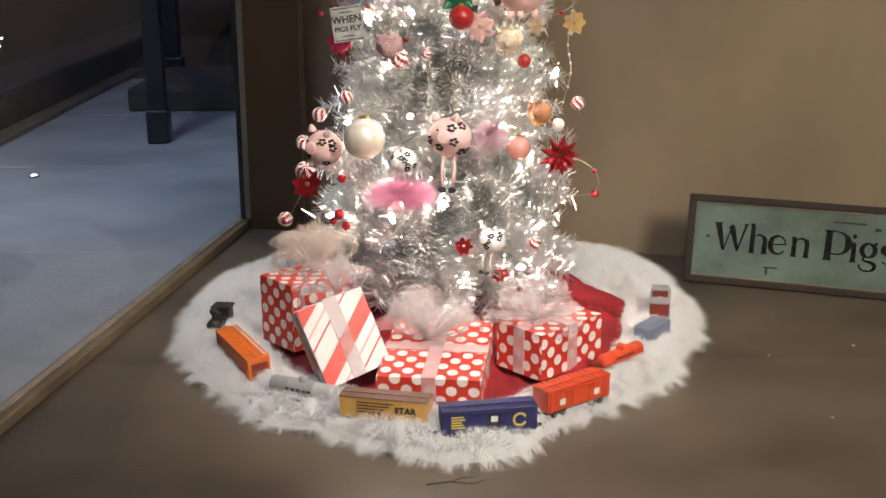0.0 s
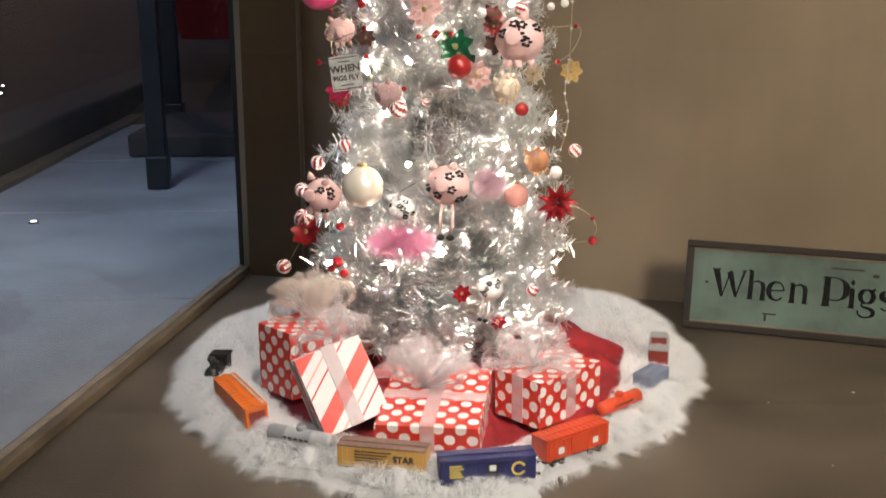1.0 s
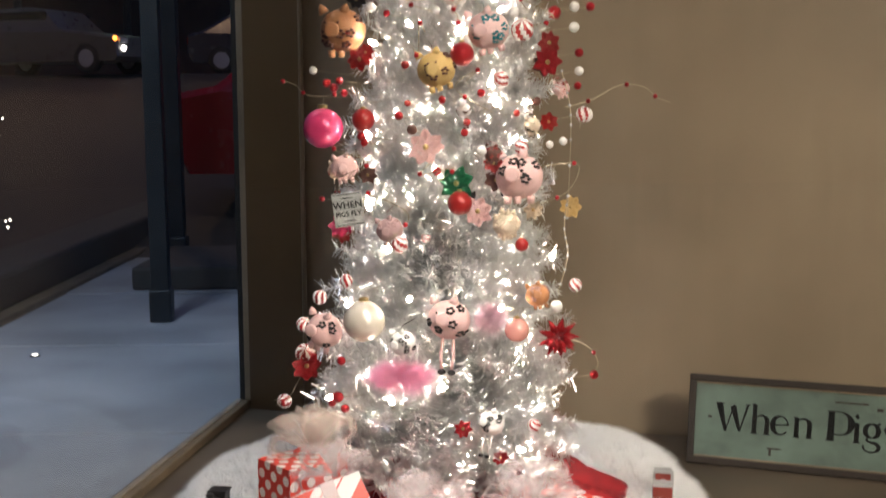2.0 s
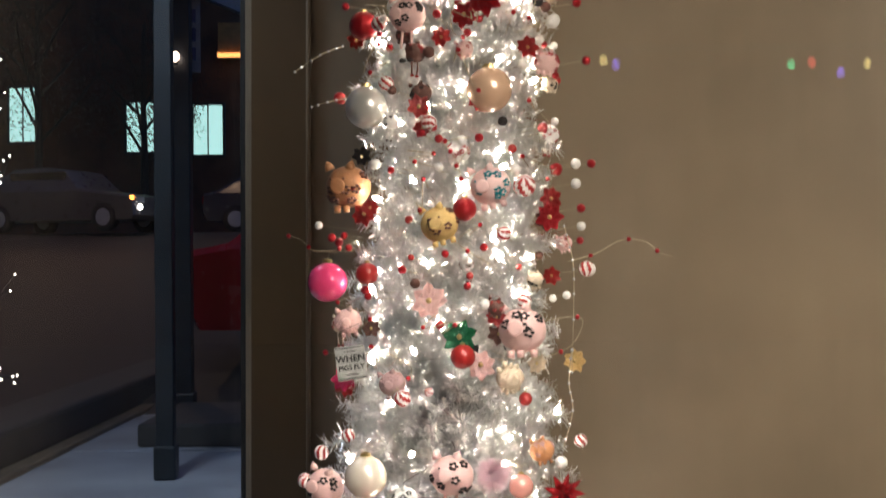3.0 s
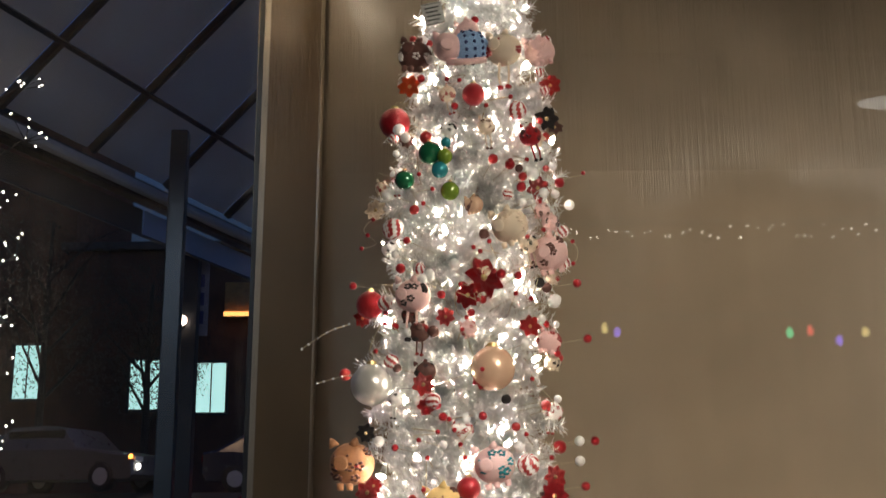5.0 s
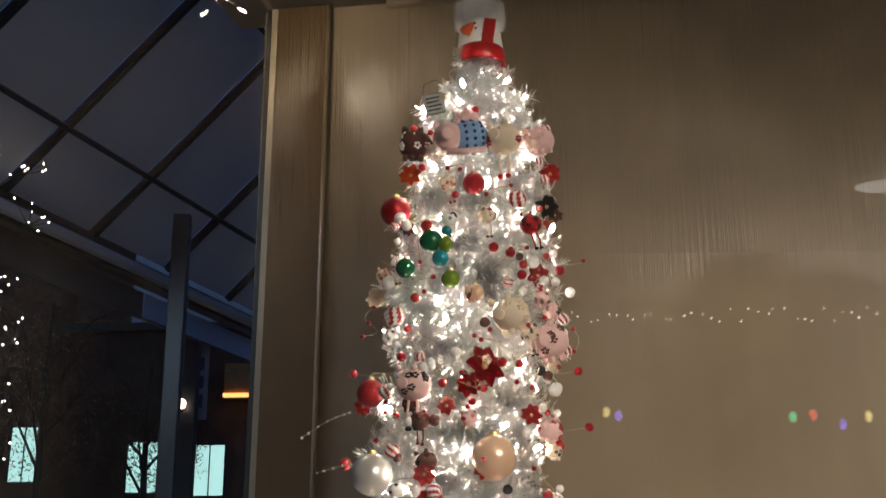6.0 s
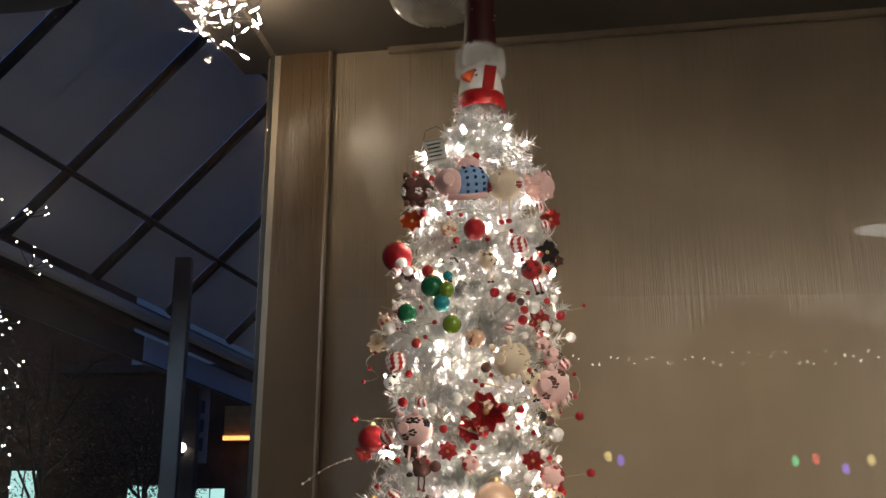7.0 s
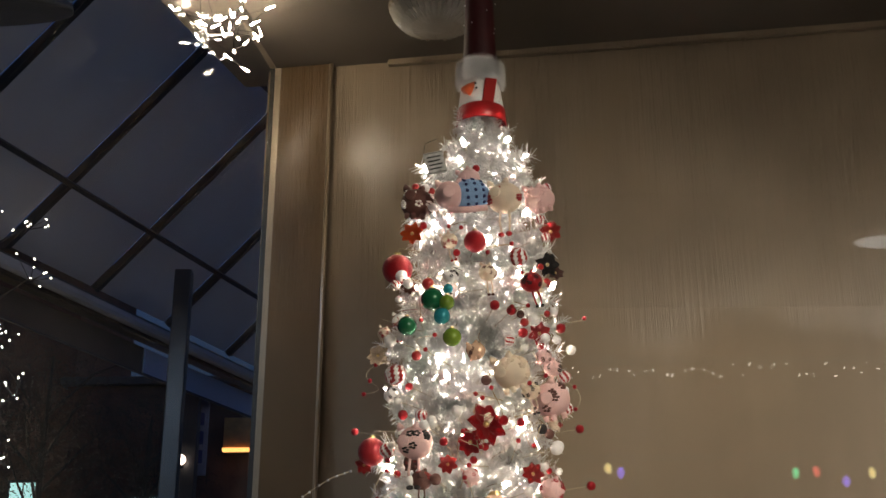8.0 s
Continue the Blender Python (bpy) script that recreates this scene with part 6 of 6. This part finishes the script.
# dark street trees across the road
LEAF = surface("dark_winter_foliage", (0.05, 0.03, 0.02), 0.8, vary=0.4)
def dark_tree(x, y, h, seed):
    t = thing("bare_tree", pose(x, y, street(y)), "dark bare winter tree across the street", "tree", "trees across the street")
    rnd = random.Random(seed)
    part("trunk", tube(B(), [(0, 0, 0), (0.05, 0, h * 0.3), (0, 0.05, h * 0.6), (0.05, 0, h * 0.9)], 0.14, 8, 0.3), LEAF, t)
    vs, fs = [], []
    for k in range(5200):
        d = Vector((rnd.gauss(0, 1), rnd.gauss(0, 1), rnd.gauss(0, 1))).normalized() * rnd.random() ** 0.5
        p = Vector((d.x * h * 0.30, d.y * h * 0.3, h * 0.66 + d.z * h * 0.36))
        p += Vector((noise.noise(p * 1.3), noise.noise(p * 1.3 + Vector((9, 0, 0))), 0)) * 0.5
        u = Vector((rnd.uniform(-1, 1), rnd.uniform(-1, 1), rnd.uniform(-0.6, 1))).normalized() * rnd.uniform(0.06, 0.16)
        s = u.orthogonal().normalized() * 0.02
        k0 = len(vs)
        vs.extend((p - s, p + s, p + u))
        fs.append((k0, k0 + 1, k0 + 2))
    me = bpy.data.meshes.new("crown")
    me.from_pydata([tuple(v) for v in vs], [], fs)
    me.materials.append(LEAF)
    cr = new("crown", me)
    cr.parent = t
    for k in range(9):
        a = k * 2.4
        part("limb", tube(B(), [(0.02, 0.02, h * (0.3 + 0.05 * k)), (math.cos(a) * h * 0.14, math.sin(a) * h * 0.14, h * (0.45 + 0.05 * k)), (math.cos(a) * h * 0.24, math.sin(a) * h * 0.24, h * (0.58 + 0.04 * k))], 0.05, 5, 0.3), LEAF, t)


dark_tree(-11.2, 31.0, 8.4, 1)
dark_tree(-14.6, 30.0, 9.4, 2)
dark_tree(-8.6, 32.0, 6.6, 3)

# ---- lights in front of the shop, mirrored faintly in the front window ----
def hanging_bulb(x, y, z, r, colour, name, strength):
    m = bpy.data.materials.get(name) or glow(name, colour, strength)
    return ball(B(), (x, y, z), r, (1, 1, 1.5), 8), m


MIRROR_Y = 0.72 - 5.6
frm = thing("steel_gantry", pose(0, MIRROR_Y, -0.28), "dark steel frame carrying lights outside the shop", "frame")
for x in (0.42, 2.62):
    part("post", box(B(), x - 0.03, x + 0.03, 0.02, 0.08, 0, 3.62, 0.005), IRON, frm)
for z in (2.21, 2.69, 3.58):
    part("crossbar", box(B(), 0.4, 2.64, 0.004, 0.03, z, z + 0.03), IRON, frm)
cs = thing("coloured_light_string", pose(0, MIRROR_Y, 0), "string of large coloured bulbs outside the shop front", "string lights")
for x, z, col, nm in ((0.76, 1.89, (1.0, 0.8, 0.3), "amber_bulb"), (0.82, 1.87, (0.25, 0.15, 1.0), "violet_bulb"), (1.67, 1.86, (0.1, 0.9, 0.4), "green_bulb"), (1.77, 1.87, (1.0, 0.12, 0.1), "red_bulb"), (1.91, 1.82, (0.2, 0.1, 1.0), "violet_bulb"), (2.04, 1.86, (1.0, 0.9, 0.25), "amber_bulb")):
    bm, m = hanging_bulb(x, 0, z, 0.019, col, nm, 5.0)
    part("bulb", bm, m, cs)
part("cable", tube(B(), [(0.5, 0, 1.95), (0.8, 0, 1.92), (1.2, 0, 1.93), (1.7, 0, 1.90), (2.3, 0, 1.92)], 0.004, 4), SPOT, cs)
ws = thing("white_light_string", pose(0, MIRROR_Y, 0), "string of tiny white lights outside the shop front", "string lights")
rnd = random.Random(77)
tiny = place_mesh("bulb", ball(B(), (0, 0, 0), 0.006, seg=6), glow("tiny_white_bulb", (1.0, 0.95, 0.85), 7.0))
for k in range(34):
    ob = new("bulb", tiny)
    ob.parent = ws
    ob.location = (0.6 + k * 0.047 + rnd.uniform(-0.015, 0.015), 0, 2.38 + rnd.choice((0.0, 0.02, -0.03)) + rnd.uniform(-0.008, 0.008))
part("cable", tube(B(), [(0.5, 0, 2.41), (1.3, 0, 2.40), (2.4, 0, 2.40)], 0.003, 4), SPOT, ws)
dl = thing("canopy_lamp_disc", pose(2.3, MIRROR_Y, 3.06), "round white canopy lamp outside the shop front", "ceiling lamp")
part("diffuser", lathe(B(), [(0.005, -0.03), (0.12, -0.025), (0.19, -0.01), (0.20, 0.0)], 32, Matrix.Diagonal((1, 0.5, 1, 1))), glow("lamp_diffuser", (1.0, 0.97, 0.92), 2.0), dl, smooth=True)
part("rim", lathe(B(), [(0.20, -0.004), (0.22, 0.0), (0.22, 0.03), (0.1, 0.04)], 32, Matrix.Diagonal((1, 0.5, 1, 1))), FRAME, dl)
part("hanger", tube(B(), [(0, 0, 0.03), (0, 0, 0.3)], 0.012), IRON, dl)

# flecks and a twig on the floor
rnd = random.Random(55)
bm = B()
for k in range(46):
    x, y = rnd.uniform(-0.55, 1.3), rnd.uniform(1.55, 2.7)
    if (x / 0.63) ** 2 + ((y - 2.57) / 0.76) ** 2 < 1.05:
        continue
    r = rnd.uniform(0.0015, 0.0045)
    vs = [bm.verts.new((x + r * rnd.uniform(0.6, 1.4) * math.cos(a), y + r * rnd.uniform(0.6, 1.8) * math.sin(a), 0.0012)) for a in (0.1, 1.4, 2.6, 3.9, 5.2)]
    bm.faces.new(vs)
fl = solid("paint_flecks", bm, WHITEB, "scattered pale paint flecks on the dark floor", "debris", "stuff")
tw = thing("twig", pose(0.02, 1.765, 0.004), "small dark dry twig on the floor before the skirt", "twig")
part("stem", tube(B(), [(-0.05, -0.004, 0), (-0.01, 0.0, 0.003), (0.03, -0.006, 0.002), (0.05, 0.012, 0.001)], 0.0014, 5, 0.5), SPOT, tw)
part("side_shoot", tube(B(), [(-0.01, 0.0, 0.003), (0.01, 0.012, 0.004), (0.035, 0.02, 0.001)], 0.001, 5, 0.5), SPOT, tw)


# ---- housings added out of view behind three of the lamps ----
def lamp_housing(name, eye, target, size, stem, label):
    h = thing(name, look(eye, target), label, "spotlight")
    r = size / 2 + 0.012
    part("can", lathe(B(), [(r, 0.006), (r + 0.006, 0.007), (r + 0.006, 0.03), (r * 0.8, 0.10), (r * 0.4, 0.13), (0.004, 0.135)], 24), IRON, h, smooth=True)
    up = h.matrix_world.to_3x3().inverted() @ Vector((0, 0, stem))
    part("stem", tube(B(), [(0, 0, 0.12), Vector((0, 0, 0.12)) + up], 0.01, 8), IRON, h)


lamp_housing("display_spot_can", (0.35, 0.75, 2.80), (0.06, 2.30, 0.05), 0.10, 0.12, "small dark can added out of view behind the display spot")
lamp_housing("front_fill_can", (1.9, -1.05, 2.48), (0.80, 2.9, 0.42), 1.0, 0.85, "round dark can added out of view behind the front fill lamp")
lamp_housing("pavement_fill_can", (-1.6, 3.2, 3.0), (-1.5, 4.6, -0.1), 0.7, 0.5, "round dark can added out of view behind the pavement fill lamp")
